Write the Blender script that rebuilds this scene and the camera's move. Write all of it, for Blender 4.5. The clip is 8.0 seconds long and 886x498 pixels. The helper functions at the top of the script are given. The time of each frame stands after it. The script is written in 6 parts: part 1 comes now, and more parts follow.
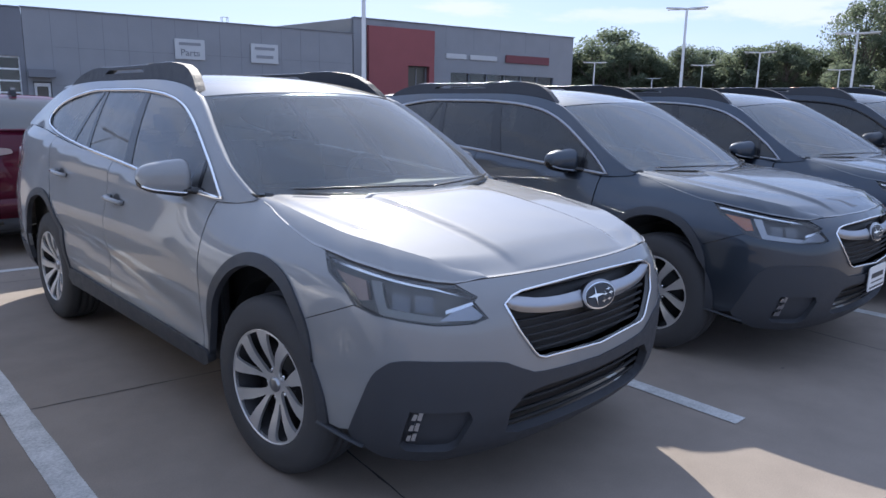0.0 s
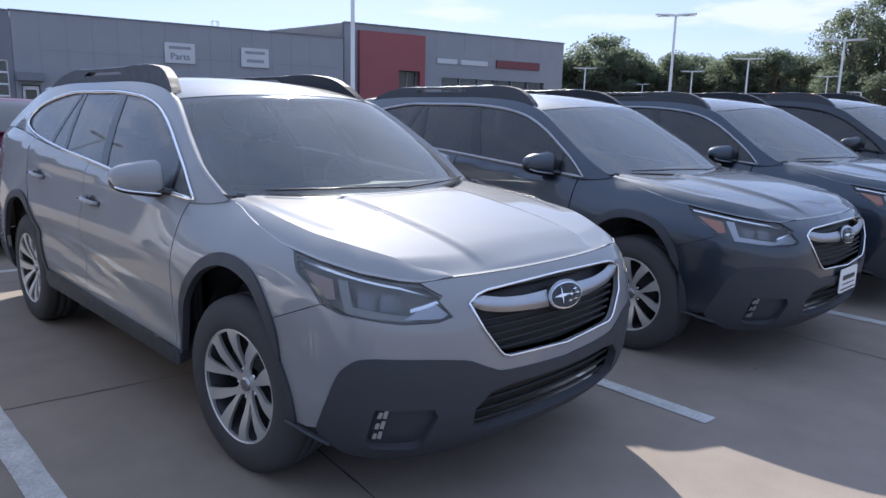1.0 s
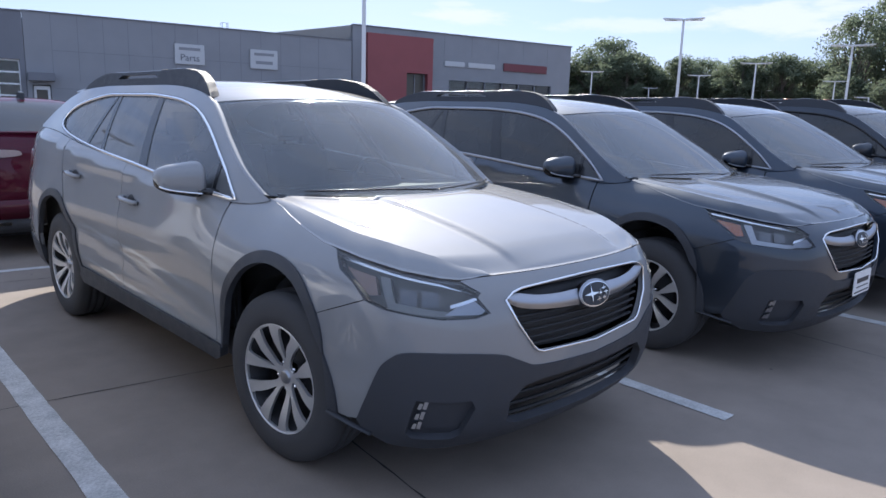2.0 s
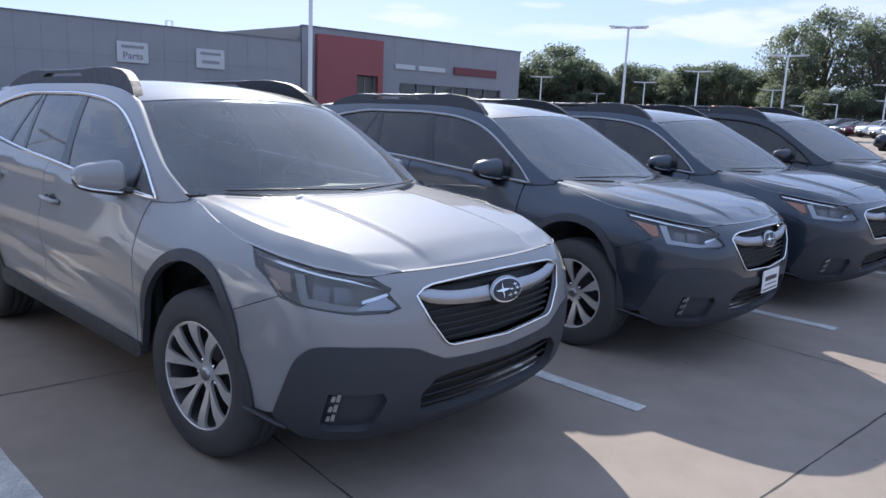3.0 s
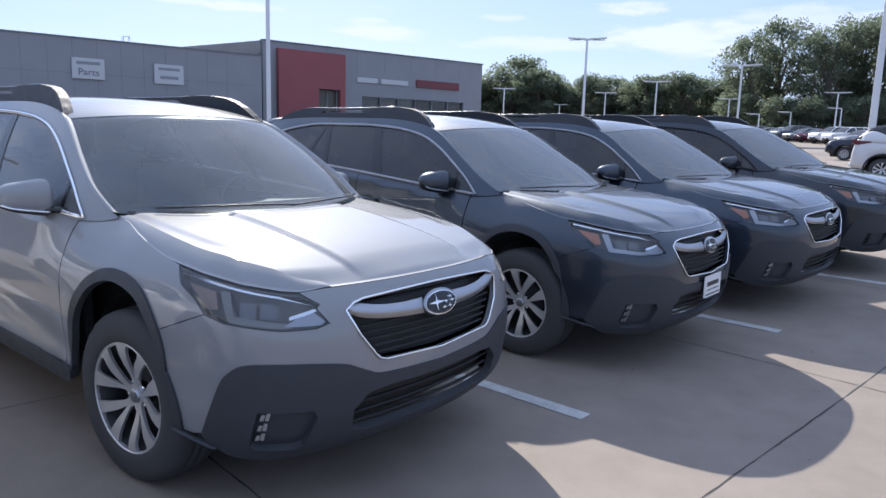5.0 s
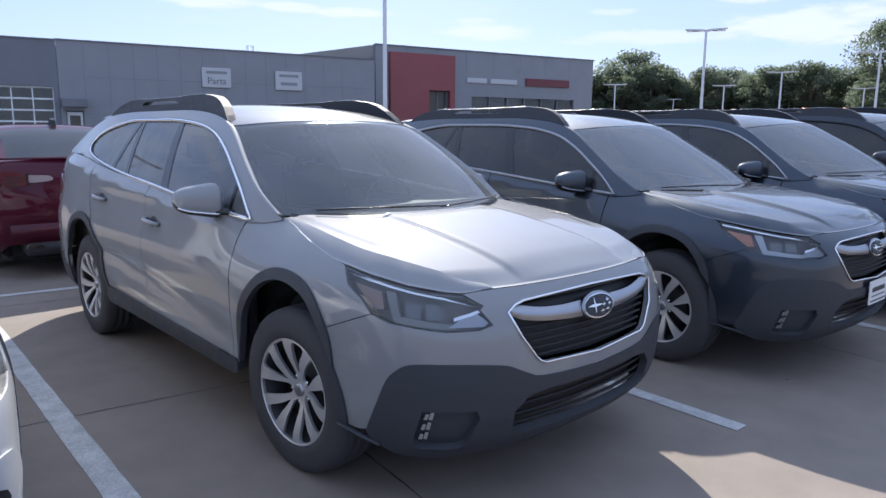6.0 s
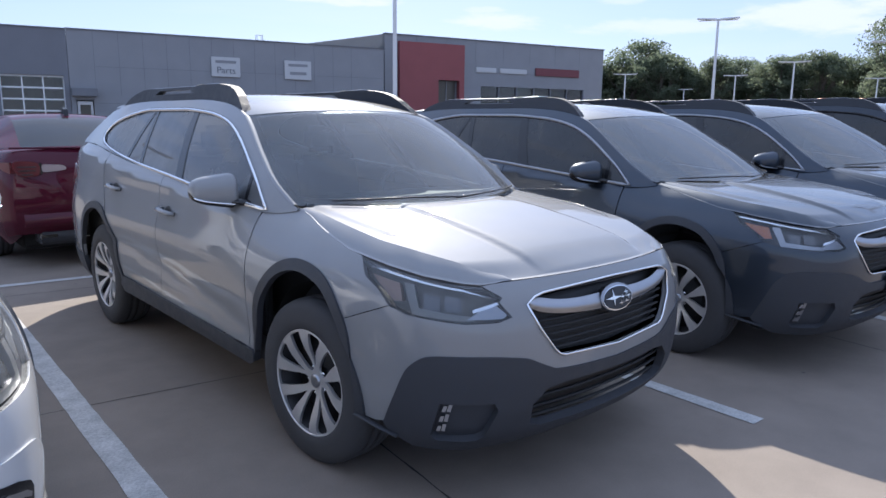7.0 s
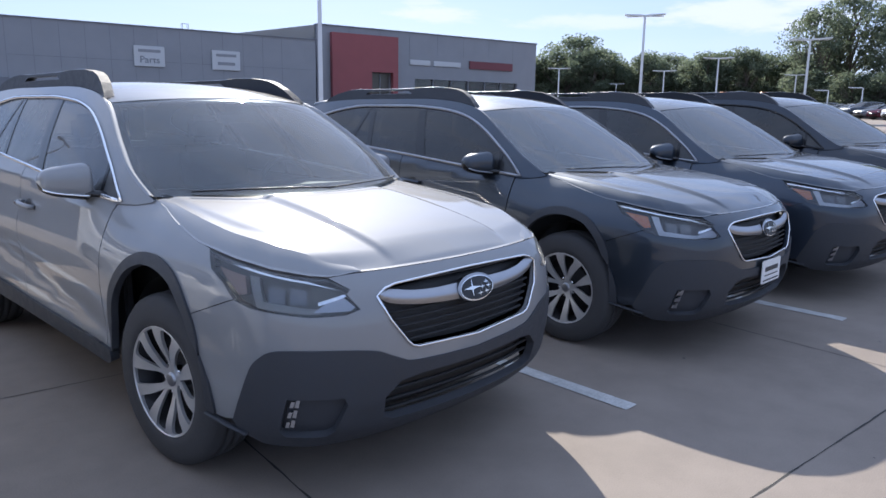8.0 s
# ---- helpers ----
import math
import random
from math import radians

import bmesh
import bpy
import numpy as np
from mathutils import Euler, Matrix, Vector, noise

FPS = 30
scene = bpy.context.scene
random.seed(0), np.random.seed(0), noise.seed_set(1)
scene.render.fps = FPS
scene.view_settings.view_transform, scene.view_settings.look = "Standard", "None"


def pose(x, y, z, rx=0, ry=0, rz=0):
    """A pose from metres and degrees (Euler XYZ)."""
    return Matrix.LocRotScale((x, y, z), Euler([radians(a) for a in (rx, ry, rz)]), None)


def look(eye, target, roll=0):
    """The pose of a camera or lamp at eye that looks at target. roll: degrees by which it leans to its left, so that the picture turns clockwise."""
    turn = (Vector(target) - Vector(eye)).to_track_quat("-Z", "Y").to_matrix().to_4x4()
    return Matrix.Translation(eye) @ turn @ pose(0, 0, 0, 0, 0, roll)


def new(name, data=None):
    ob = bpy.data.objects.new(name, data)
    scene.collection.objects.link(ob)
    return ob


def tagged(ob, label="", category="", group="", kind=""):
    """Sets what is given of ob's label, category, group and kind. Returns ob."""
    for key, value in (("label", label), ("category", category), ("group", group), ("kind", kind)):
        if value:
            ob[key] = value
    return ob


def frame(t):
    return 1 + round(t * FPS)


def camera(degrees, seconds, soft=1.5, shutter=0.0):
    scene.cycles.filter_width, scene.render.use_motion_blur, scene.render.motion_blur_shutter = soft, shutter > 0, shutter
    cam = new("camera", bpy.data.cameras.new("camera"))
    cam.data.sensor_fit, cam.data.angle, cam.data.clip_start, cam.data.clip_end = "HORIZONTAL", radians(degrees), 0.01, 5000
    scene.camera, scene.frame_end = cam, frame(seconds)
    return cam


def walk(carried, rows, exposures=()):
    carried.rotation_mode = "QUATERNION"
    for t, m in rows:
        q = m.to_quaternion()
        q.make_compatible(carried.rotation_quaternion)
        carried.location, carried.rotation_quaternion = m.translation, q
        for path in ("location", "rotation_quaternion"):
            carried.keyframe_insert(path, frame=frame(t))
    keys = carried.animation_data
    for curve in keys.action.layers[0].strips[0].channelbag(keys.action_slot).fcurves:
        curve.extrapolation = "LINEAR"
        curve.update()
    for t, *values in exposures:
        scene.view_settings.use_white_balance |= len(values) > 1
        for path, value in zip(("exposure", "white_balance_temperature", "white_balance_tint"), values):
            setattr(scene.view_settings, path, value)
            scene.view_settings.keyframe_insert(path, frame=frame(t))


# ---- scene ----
cam = camera(64.9, 8.0, soft=1.55)
PATH = [
    (0, (-2.176, -2.318, 1.448), (-0.803, -0.918, 1.052), 1.2),
    (0.5, (-2.16, -2.365, 1.446), (-0.78, -0.971, 1.057), 1.3),
    (1, (-2.135, -2.402, 1.439), (-0.744, -1.017, 1.057), 1.4),
    (1.5, (-2.182, -2.413, 1.434), (-0.798, -1.02, 1.058), 1.6),
    (1.7, (-2.243, -2.396, 1.443), (-0.864, -0.998, 1.066), 1.7),
    (2.8, (-2.338, -2.513, 1.45), (-0.892, -1.181, 1.084), 2.4),
    (3, (-2.266, -2.57, 1.45), (-0.788, -1.272, 1.087), 2.5),
    (3.5, (-2.155, -2.655, 1.433), (-0.588, -1.463, 1.081), 2.7),
    (4, (-2.117, -2.714, 1.449), (-0.473, -1.626, 1.111), 2.4),
    (4.2, (-2.109, -2.735, 1.455), (-0.458, -1.656, 1.122), 2.3),
    (5.5, (-2.234, -2.598, 1.458), (-0.815, -1.227, 1.134), 1.0),
    (6, (-2.297, -2.515, 1.46), (-0.964, -1.062, 1.127), 0.5),
    (6.5, (-2.332, -2.471, 1.461), (-1.031, -0.992, 1.114), 0.4),
    (7, (-2.313, -2.476, 1.461), (-1.0, -1.011, 1.1), 0.6),
    (7.5, (-2.193, -2.557, 1.455), (-0.833, -1.138, 1.085), 0.7),
    (8, (-2.043, -2.666, 1.446), (-0.61, -1.323, 1.068), 0.9),
]
walk(cam, [(t, look(eye, target, roll)) for t, eye, target, roll in PATH], [(0, 1.28, 5600, 14.0), (8, 1.28, 5600, 14.0)])

# ---- world and sun ----
SUN_AZ, SUN_EL = 38.0, 33.5          # clockwise from +y, above the horizon
world = bpy.data.worlds.new("world")
scene.world = world
world.use_nodes = True
wn = world.node_tree.nodes
wl = world.node_tree.links
wn.clear()
w_out = wn.new("ShaderNodeOutputWorld")
w_bg = wn.new("ShaderNodeBackground")
w_sky = wn.new("ShaderNodeTexSky")
w_sky.sky_type = "NISHITA"
w_sky.sun_disc = False
w_sky.sun_elevation = radians(SUN_EL)
w_sky.sun_rotation = radians(SUN_AZ)
w_sky.air_density, w_sky.dust_density, w_sky.ozone_density = 1.0, 0.4, 1.0
w_bg.inputs["Strength"].default_value = 0.10
# a thin haze veil evens the clear sky out, with pale cloud streaks low over the horizon
w_co = wn.new("ShaderNodeTexCoord")
w_sep = wn.new("ShaderNodeSeparateXYZ")
w_grad = wn.new("ShaderNodeValToRGB")
ge = w_grad.color_ramp.elements
ge[0].position, ge[0].color = 0.0, (2.25, 2.55, 3.3, 1)
ge[1].position, ge[1].color = 0.28, (1.98, 2.38, 3.38, 1)
gz = w_grad.color_ramp.elements.new(0.62)
gz.color = (3.3, 3.8, 4.8, 1)
gz = w_grad.color_ramp.elements.new(1.0)
gz.color = (2.9, 3.45, 4.4, 1)
w_haze = wn.new("ShaderNodeMix")
w_haze.data_type = "RGBA"
w_haze.inputs["Factor"].default_value = 0.82
w_map = wn.new("ShaderNodeMapping")
w_map.inputs["Scale"].default_value = (1.3, 1.3, 9.0)
w_noise = wn.new("ShaderNodeTexNoise")
w_noise.inputs["Scale"].default_value = 2.6
w_noise.inputs["Detail"].default_value = 7.0
w_noise.inputs["Roughness"].default_value = 0.55
w_ramp = wn.new("ShaderNodeValToRGB")
w_ramp.color_ramp.elements[0].position, w_ramp.color_ramp.elements[1].position = 0.49, 0.60
w_ramp.color_ramp.elements[1].color = (0.9, 0.9, 0.9, 1)
w_mix = wn.new("ShaderNodeMix")
w_mix.data_type = "RGBA"
w_mix.inputs["B"].default_value = (4.1, 4.15, 4.3, 1)
wl.new(w_co.outputs["Generated"], w_map.inputs["Vector"])
wl.new(w_co.outputs["Generated"], w_sep.inputs["Vector"])
wl.new(w_sep.outputs["Z"], w_grad.inputs["Fac"])
wl.new(w_map.outputs["Vector"], w_noise.inputs["Vector"])
wl.new(w_noise.outputs["Fac"], w_ramp.inputs["Fac"])
w_low = wn.new("ShaderNodeMapRange")
w_low.inputs["From Min"].default_value, w_low.inputs["From Max"].default_value = 0.19, 0.30
w_low.inputs["To Min"].default_value, w_low.inputs["To Max"].default_value = 0.12, 0.45


def w_math(operation, a, b=None, c=None):
    """One sum in the sky's nodes; a, b and c are numbers or outputs."""
    q = wn.new("ShaderNodeMath")
    q.operation = operation
    for k, v in enumerate((a, b, c)):
        if isinstance(v, (int, float)):
            q.inputs[k].default_value = v
        elif v is not None:
            wl.new(v, q.inputs[k])
    return q.outputs[0]


wl.new(w_sep.outputs["Z"], w_low.inputs["Value"])
w_thin = w_math("MULTIPLY", w_ramp.outputs["Color"], w_low.outputs["Result"])
# long cumulus streaks low over the roofs and trees: bearing, height, half width, half depth, in degrees, and how dense
w_az = w_math("MULTIPLY", w_math("ARCTAN2", w_sep.outputs["X"], w_sep.outputs["Y"]), 57.296)
w_el = w_math("MULTIPLY", w_math("ARCSINE", w_sep.outputs["Z"]), 57.296)
w_rag = wn.new("ShaderNodeTexNoise")
w_rag.inputs["Scale"].default_value, w_rag.inputs["Detail"].default_value, w_rag.inputs["Roughness"].default_value = 9.0, 8.0, 0.62
w_rmap = wn.new("ShaderNodeMapping")
w_rmap.inputs["Scale"].default_value = (1.0, 1.0, 4.0)
wl.new(w_co.outputs["Generated"], w_rmap.inputs["Vector"])
wl.new(w_rmap.outputs["Vector"], w_rag.inputs["Vector"])
w_edge = w_math("MULTIPLY_ADD", w_rag.outputs["Fac"], 5.0, -2.2)
w_cloud = w_thin
for az, el, wa, we, dense in ((24.5, 9.4, 4.0, 0.55, 0.9), (30.5, 9.25, 2.4, 0.40, 0.8), (35.6, 9.0, 3.0, 0.45, 1.0), (47.4, 7.65, 5.2, 0.75, 0.95), (45.0, 8.6, 1.7, 0.30, 0.6), (57.5, 7.2, 5.5, 0.75, 0.7),
                              (69.5, 7.7, 7.0, 1.5, 0.9), (65.8, 9.7, 3.0, 0.6, 0.9), (55.4, 9.05, 2.4, 0.32, 0.6), (78.0, 8.7, 6.0, 1.0, 0.6), (86.0, 10.5, 8.0, 1.0, 0.8), (52.0, 11.5, 9.0, 0.8, 0.7), (15.0, 11.0, 7.0, 0.7, 0.7)):
    ax = w_math("MULTIPLY_ADD", w_az, 1 / wa, -az / wa)
    ey = w_math("MULTIPLY_ADD", w_el, 1 / we, -el / we)
    r2 = w_math("ADD", w_math("MULTIPLY", ax, ax), w_math("MULTIPLY", ey, ey))
    body = wn.new("ShaderNodeMapRange")
    body.interpolation_type = "SMOOTHSTEP"
    body.inputs["From Min"].default_value, body.inputs["From Max"].default_value = 0.15, 1.5
    body.inputs["To Max"].default_value = dense
    wl.new(w_math("ADD", w_math("SUBTRACT", 1.0, r2), w_edge), body.inputs["Value"])
    w_cloud = w_math("MAXIMUM", w_cloud, body.outputs["Result"])
wl.new(w_cloud, w_mix.inputs["Factor"])
wl.new(w_sky.outputs["Color"], w_haze.inputs["A"])
wl.new(w_grad.outputs["Color"], w_haze.inputs["B"])
wl.new(w_haze.outputs["Result"], w_mix.inputs["A"])
wl.new(w_mix.outputs["Result"], w_bg.inputs["Color"])
wl.new(w_bg.outputs["Background"], w_out.inputs["Surface"])

sun = new("sun", bpy.data.lights.new("sun", "SUN"))
sun.data.energy, sun.data.angle, sun.data.color = 3.45, radians(0.53), (1.0, 0.875, 0.67)
_s = Vector((math.sin(radians(SUN_AZ)) * math.cos(radians(SUN_EL)), math.cos(radians(SUN_AZ)) * math.cos(radians(SUN_EL)), math.sin(radians(SUN_EL))))
sun.matrix_world = look(_s * 50, (0, 0, 0))
# ---- materials ----
def mat(name, colour, rough=0.5, metal=0.0, coat=0.0, spec=0.5):
    m = bpy.data.materials.new(name)
    m.use_nodes = True
    b = m.node_tree.nodes["Principled BSDF"]
    b.inputs["Base Color"].default_value = (*colour, 1)
    b.inputs["Roughness"].default_value = rough
    b.inputs["Metallic"].default_value = metal
    b.inputs["Coat Weight"].default_value = coat
    b.inputs["Coat Roughness"].default_value = 0.03
    b.inputs["Specular IOR Level"].default_value = spec
    return m


def bsdf(m):
    return m.node_tree.nodes["Principled BSDF"]


def vary(m, scale=8.0, amount=0.15, fine=120.0, bump=0.0, bump_scale=200.0, rough_amount=0.0, detail=6.0):
    """Two scales of brightness variation round the base colour, and fine relief."""
    nt = m.node_tree
    n, l, b = nt.nodes, nt.links, bsdf(m)
    base = tuple(b.inputs["Base Color"].default_value)
    co = n.new("ShaderNodeTexCoord")
    a = n.new("ShaderNodeTexNoise")
    a.inputs["Scale"].default_value, a.inputs["Detail"].default_value = scale, detail
    c = n.new("ShaderNodeTexNoise")
    c.inputs["Scale"].default_value, c.inputs["Detail"].default_value = fine, 3.0
    add = n.new("ShaderNodeMath")
    add.operation = "ADD"
    rng = n.new("ShaderNodeMapRange")
    rng.inputs["From Min"].default_value, rng.inputs["From Max"].default_value = 0.6, 1.4
    rng.inputs["To Min"].default_value, rng.inputs["To Max"].default_value = 1 - amount, 1 + amount
    mul = n.new("ShaderNodeVectorMath")
    mul.operation = "SCALE"
    mul.inputs[0].default_value = base[:3]
    l.new(co.outputs["Object"], a.inputs["Vector"])
    l.new(co.outputs["Object"], c.inputs["Vector"])
    l.new(a.outputs["Fac"], add.inputs[0])
    l.new(c.outputs["Fac"], add.inputs[1])
    l.new(add.outputs[0], rng.inputs["Value"])
    l.new(rng.outputs["Result"], mul.inputs["Scale"])
    l.new(mul.outputs["Vector"], b.inputs["Base Color"])
    if bump:
        d = n.new("ShaderNodeTexNoise")
        d.inputs["Scale"].default_value, d.inputs["Detail"].default_value = bump_scale, 4.0
        bp = n.new("ShaderNodeBump")
        bp.inputs["Strength"].default_value, bp.inputs["Distance"].default_value = bump, 0.002
        l.new(co.outputs["Object"], d.inputs["Vector"])
        l.new(d.outputs["Fac"], bp.inputs["Height"])
        l.new(bp.outputs["Normal"], b.inputs["Normal"])
    if rough_amount:
        r = n.new("ShaderNodeMapRange")
        base_r = b.inputs["Roughness"].default_value
        r.inputs["From Min"].default_value, r.inputs["From Max"].default_value = 0.3, 0.7
        r.inputs["To Min"].default_value, r.inputs["To Max"].default_value = base_r - rough_amount, base_r + rough_amount
        l.new(a.outputs["Fac"], r.inputs["Value"])
        l.new(r.outputs["Result"], b.inputs["Roughness"])
    return m


def paint(name, colour, metal=0.0, rough=0.35, flake=0.06):
    """Car paint: a flaked base coat under a clear coat with a faint orange peel."""
    m = mat(name, colour, rough, metal, 1.0)
    vary(m, 3.0, flake, 900.0)
    return m


def glass(name, tint, ior=1.52, dust_veil=0.0):
    """Thin glass: clear straight through, mirror-like by its angle, with a dusty film that also paints in glare haze.
    """
    m = bpy.data.materials.new(name)
    m.use_nodes = True
    n, l = m.node_tree.nodes, m.node_tree.links
    n.clear()
    out = n.new("ShaderNodeOutputMaterial")
    tr = n.new("ShaderNodeBsdfTransparent")
    tr.inputs["Color"].default_value = (*tint, 1)
    gl = n.new("ShaderNodeBsdfGlossy")
    gl.inputs["Roughness"].default_value = 0.0
    fr = n.new("ShaderNodeFresnel")
    fr.inputs["IOR"].default_value = ior
    mx = n.new("ShaderNodeMixShader")
    l.new(fr.outputs["Fac"], mx.inputs["Fac"])
    l.new(tr.outputs["BSDF"], mx.inputs[1])
    l.new(gl.outputs["BSDF"], mx.inputs[2])
    last = mx
    # pale diffuse layer: some dirt, the rest veiling haze put into the glass
    if dust_veil:
        df = n.new("ShaderNodeBsdfDiffuse")
        df.inputs["Color"].default_value = (0.55, 0.56, 0.57, 1)
        co = n.new("ShaderNodeTexCoord")
        ns = n.new("ShaderNodeTexNoise")
        ns.inputs["Scale"].default_value, ns.inputs["Detail"].default_value = 3.0, 6.0
        rg = n.new("ShaderNodeMapRange")
        rg.inputs["From Min"].default_value, rg.inputs["From Max"].default_value = 0.3, 0.7
        rg.inputs["To Min"].default_value, rg.inputs["To Max"].default_value = dust_veil * 0.7, dust_veil * 1.3
        l.new(co.outputs["Object"], ns.inputs["Vector"])
        l.new(ns.outputs["Fac"], rg.inputs["Value"])
        last = n.new("ShaderNodeMixShader")
        l.new(rg.outputs["Result"], last.inputs["Fac"])
        l.new(mx.outputs["Shader"], last.inputs[1])
        l.new(df.outputs["BSDF"], last.inputs[2])
    l.new(last.outputs["Shader"], out.inputs["Surface"])
    return m


PAINT_SILVER = paint("paint_silver", (0.25, 0.253, 0.26), 0.25, 0.60, 0.08)
bsdf(PAINT_SILVER).inputs["Coat Weight"].default_value = 1.0
bsdf(PAINT_SILVER).inputs["Coat IOR"].default_value = 1.52
bsdf(PAINT_SILVER).inputs["Coat Roughness"].default_value = 0.05
bsdf(PAINT_SILVER).inputs["Specular IOR Level"].default_value = 0.0
PAINT_GREY = paint("paint_graphite", (0.041, 0.053, 0.073), 0.9, 0.48, 0.12)
PAINT_NAVY = paint("paint_navy", (0.031, 0.044, 0.067), 0.9, 0.48, 0.15)
PAINT_BLACK = paint("paint_black", (0.015, 0.021, 0.033), 0.85, 0.48, 0.1)
PAINT_WHITE = paint("paint_white", (0.78, 0.79, 0.80), 0.0, 0.4, 0.03)
# white paint greyed: the shade on the white cars is put into its colour
PAINT_DIM_WHITE = paint("paint_dim_white", (0.56, 0.565, 0.575), 0.05, 0.4, 0.03)
PAINT_RED = paint("paint_red", (0.066, 0.009, 0.021), 0.0, 0.5, 0.1)
bsdf(PAINT_RED).inputs["Coat Weight"].default_value = 0.6
bsdf(PAINT_RED).inputs["Specular IOR Level"].default_value = 0.0
CLADDING = vary(mat("cladding_plastic", (0.034, 0.037, 0.045), 0.62), 20, 0.18, 400, 0.35, 900, 0.08)
BLACK_GLOSS = vary(mat("black_gloss_plastic", (0.012, 0.012, 0.014), 0.22), 15, 0.15, 300)
BLACK_MATT = vary(mat("black_plastic", (0.02, 0.02, 0.022), 0.55), 15, 0.2, 300, 0.2, 600)
GRILLE_SLAT = vary(mat("grille_plastic", (0.015, 0.016, 0.018), 0.75), 15, 0.2, 300)
CHROME = vary(mat("chrome", (0.82, 0.83, 0.85), 0.12, 1.0), 12, 0.04, 200)
SATIN = vary(mat("satin_silver", (0.36, 0.37, 0.40), 0.34, 1.0), 12, 0.05, 300)
ALLOY = vary(mat("machined_alloy", (0.62, 0.62, 0.63), 0.42, 0.8), 30, 0.06, 500)
# alloy inside the wheels, darkened to hold the shade behind the spokes
ALLOY_SHADE = vary(mat("shade_alloy", (0.022, 0.022, 0.025), 0.6, 0.3), 30, 0.15, 300)
RUBBER = vary(mat("tyre_rubber", (0.042, 0.042, 0.045), 0.8), 25, 0.25, 300, 0.4, 500, 0.08)
WELL = vary(mat("wheel_well_liner", (0.012, 0.012, 0.012), 0.9), 20, 0.2, 200, 0.3, 300)
GLASS_SIDE = glass("tinted_glass", (0.16, 0.18, 0.19), 1.95, 0.14)
GLASS_PRIV = glass("privacy_glass", (0.035, 0.04, 0.043), 1.95, 0.14)
GLASS_WIND = glass("windscreen_glass", (0.60, 0.70, 0.70), 1.75, 0.16)
# row copies of the glass: cabin shade in the tint, sky sheen in the IOR
SCREEN_ROW = glass("shade_tinted_windscreen_glass", (0.22, 0.29, 0.34), 2.9, 0.05)
GLASS_ROW = glass("shade_tinted_side_glass", (0.035, 0.04, 0.043), 1.6, 0.05)
LENS = glass("lamp_lens", (0.86, 0.88, 0.90), 1.45, 0.12)
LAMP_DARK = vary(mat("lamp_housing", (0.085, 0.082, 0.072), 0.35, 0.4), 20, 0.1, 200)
LENS_CLEAR = glass("clear_lamp_lens", (0.9, 0.92, 0.94), 1.5, 0.07)
LAMP_BLACK = vary(mat("dark_lamp_housing", (0.05, 0.052, 0.058), 0.3, 0.5), 20, 0.1, 200)
LAMP_MID = vary(mat("dull_lamp_reflector", (0.21, 0.205, 0.19), 0.3, 0.6), 30, 0.06, 200)
LAMP_LIGHT = vary(mat("lamp_reflector", (0.37, 0.38, 0.40), 0.3, 0.7), 30, 0.06, 200)
PROJECTOR = vary(mat("projector_glass", (0.10, 0.105, 0.115), 0.12, 0.2, 0.5), 30, 0.1, 200)
AMBER_PALE = vary(mat("pale_amber_plastic", (0.30, 0.20, 0.15), 0.3, 0.2), 60, 0.12, 300)
AMBER = vary(mat("amber_plastic", (0.46, 0.15, 0.06), 0.25, 0.0, 0.6), 60, 0.12, 300)
LAMP_ROSE = vary(mat("rose_lamp_plastic", (0.33, 0.28, 0.29), 0.3, 0.2), 60, 0.12, 300)
RED_LENS = vary(mat("red_lamp_plastic", (0.10, 0.006, 0.011), 0.3, 0.0, 0.25), 60, 0.12, 300)
INTERIOR = vary(mat("interior_trim", (0.04, 0.041, 0.044), 0.7), 20, 0.2, 200, 0.2, 300)
SEAT_CLOTH = vary(mat("seat_cloth", (0.085, 0.085, 0.09), 0.9), 30, 0.2, 400, 0.3, 500)
COPPER = vary(mat("copper_accent", (0.26, 0.12, 0.07), 0.35, 0.7), 30, 0.08, 300)
BADGE_BLUE = vary(mat("badge_enamel", (0.022, 0.026, 0.034), 0.5, 0.1), 30, 0.08, 300)
WHITE_PLASTIC = vary(mat("white_plate", (0.74, 0.74, 0.74), 0.4), 30, 0.05, 300)
INK = vary(mat("printed_ink", (0.03, 0.03, 0.035), 0.5), 30, 0.1, 200)
# ---- mesh tools ----
from mathutils import geometry as geo


def mesh_of(bm, name, smooth=True):
    me = bpy.data.meshes.new(name)
    bm.to_mesh(me)
    bm.free()
    for p in me.polygons:
        p.use_smooth = smooth
    return me


def part(name, bm, material, parent, label="", smooth=False):
    me = bm if isinstance(bm, bpy.types.Mesh) else mesh_of(bm, name, smooth)
    ob = new(name, me)
    if material and not me.materials:
        me.materials.append(material)
    if material:
        ob.material_slots[0].link = "OBJECT"
        ob.material_slots[0].material = material
    ob.parent = parent
    return tagged(ob, label) if label else ob


def thing(name, m, label, category, group="", kind=""):
    ob = new(name)
    ob.empty_display_size = 0.1
    ob.matrix_world = m
    return tagged(ob, label, category, group, kind)


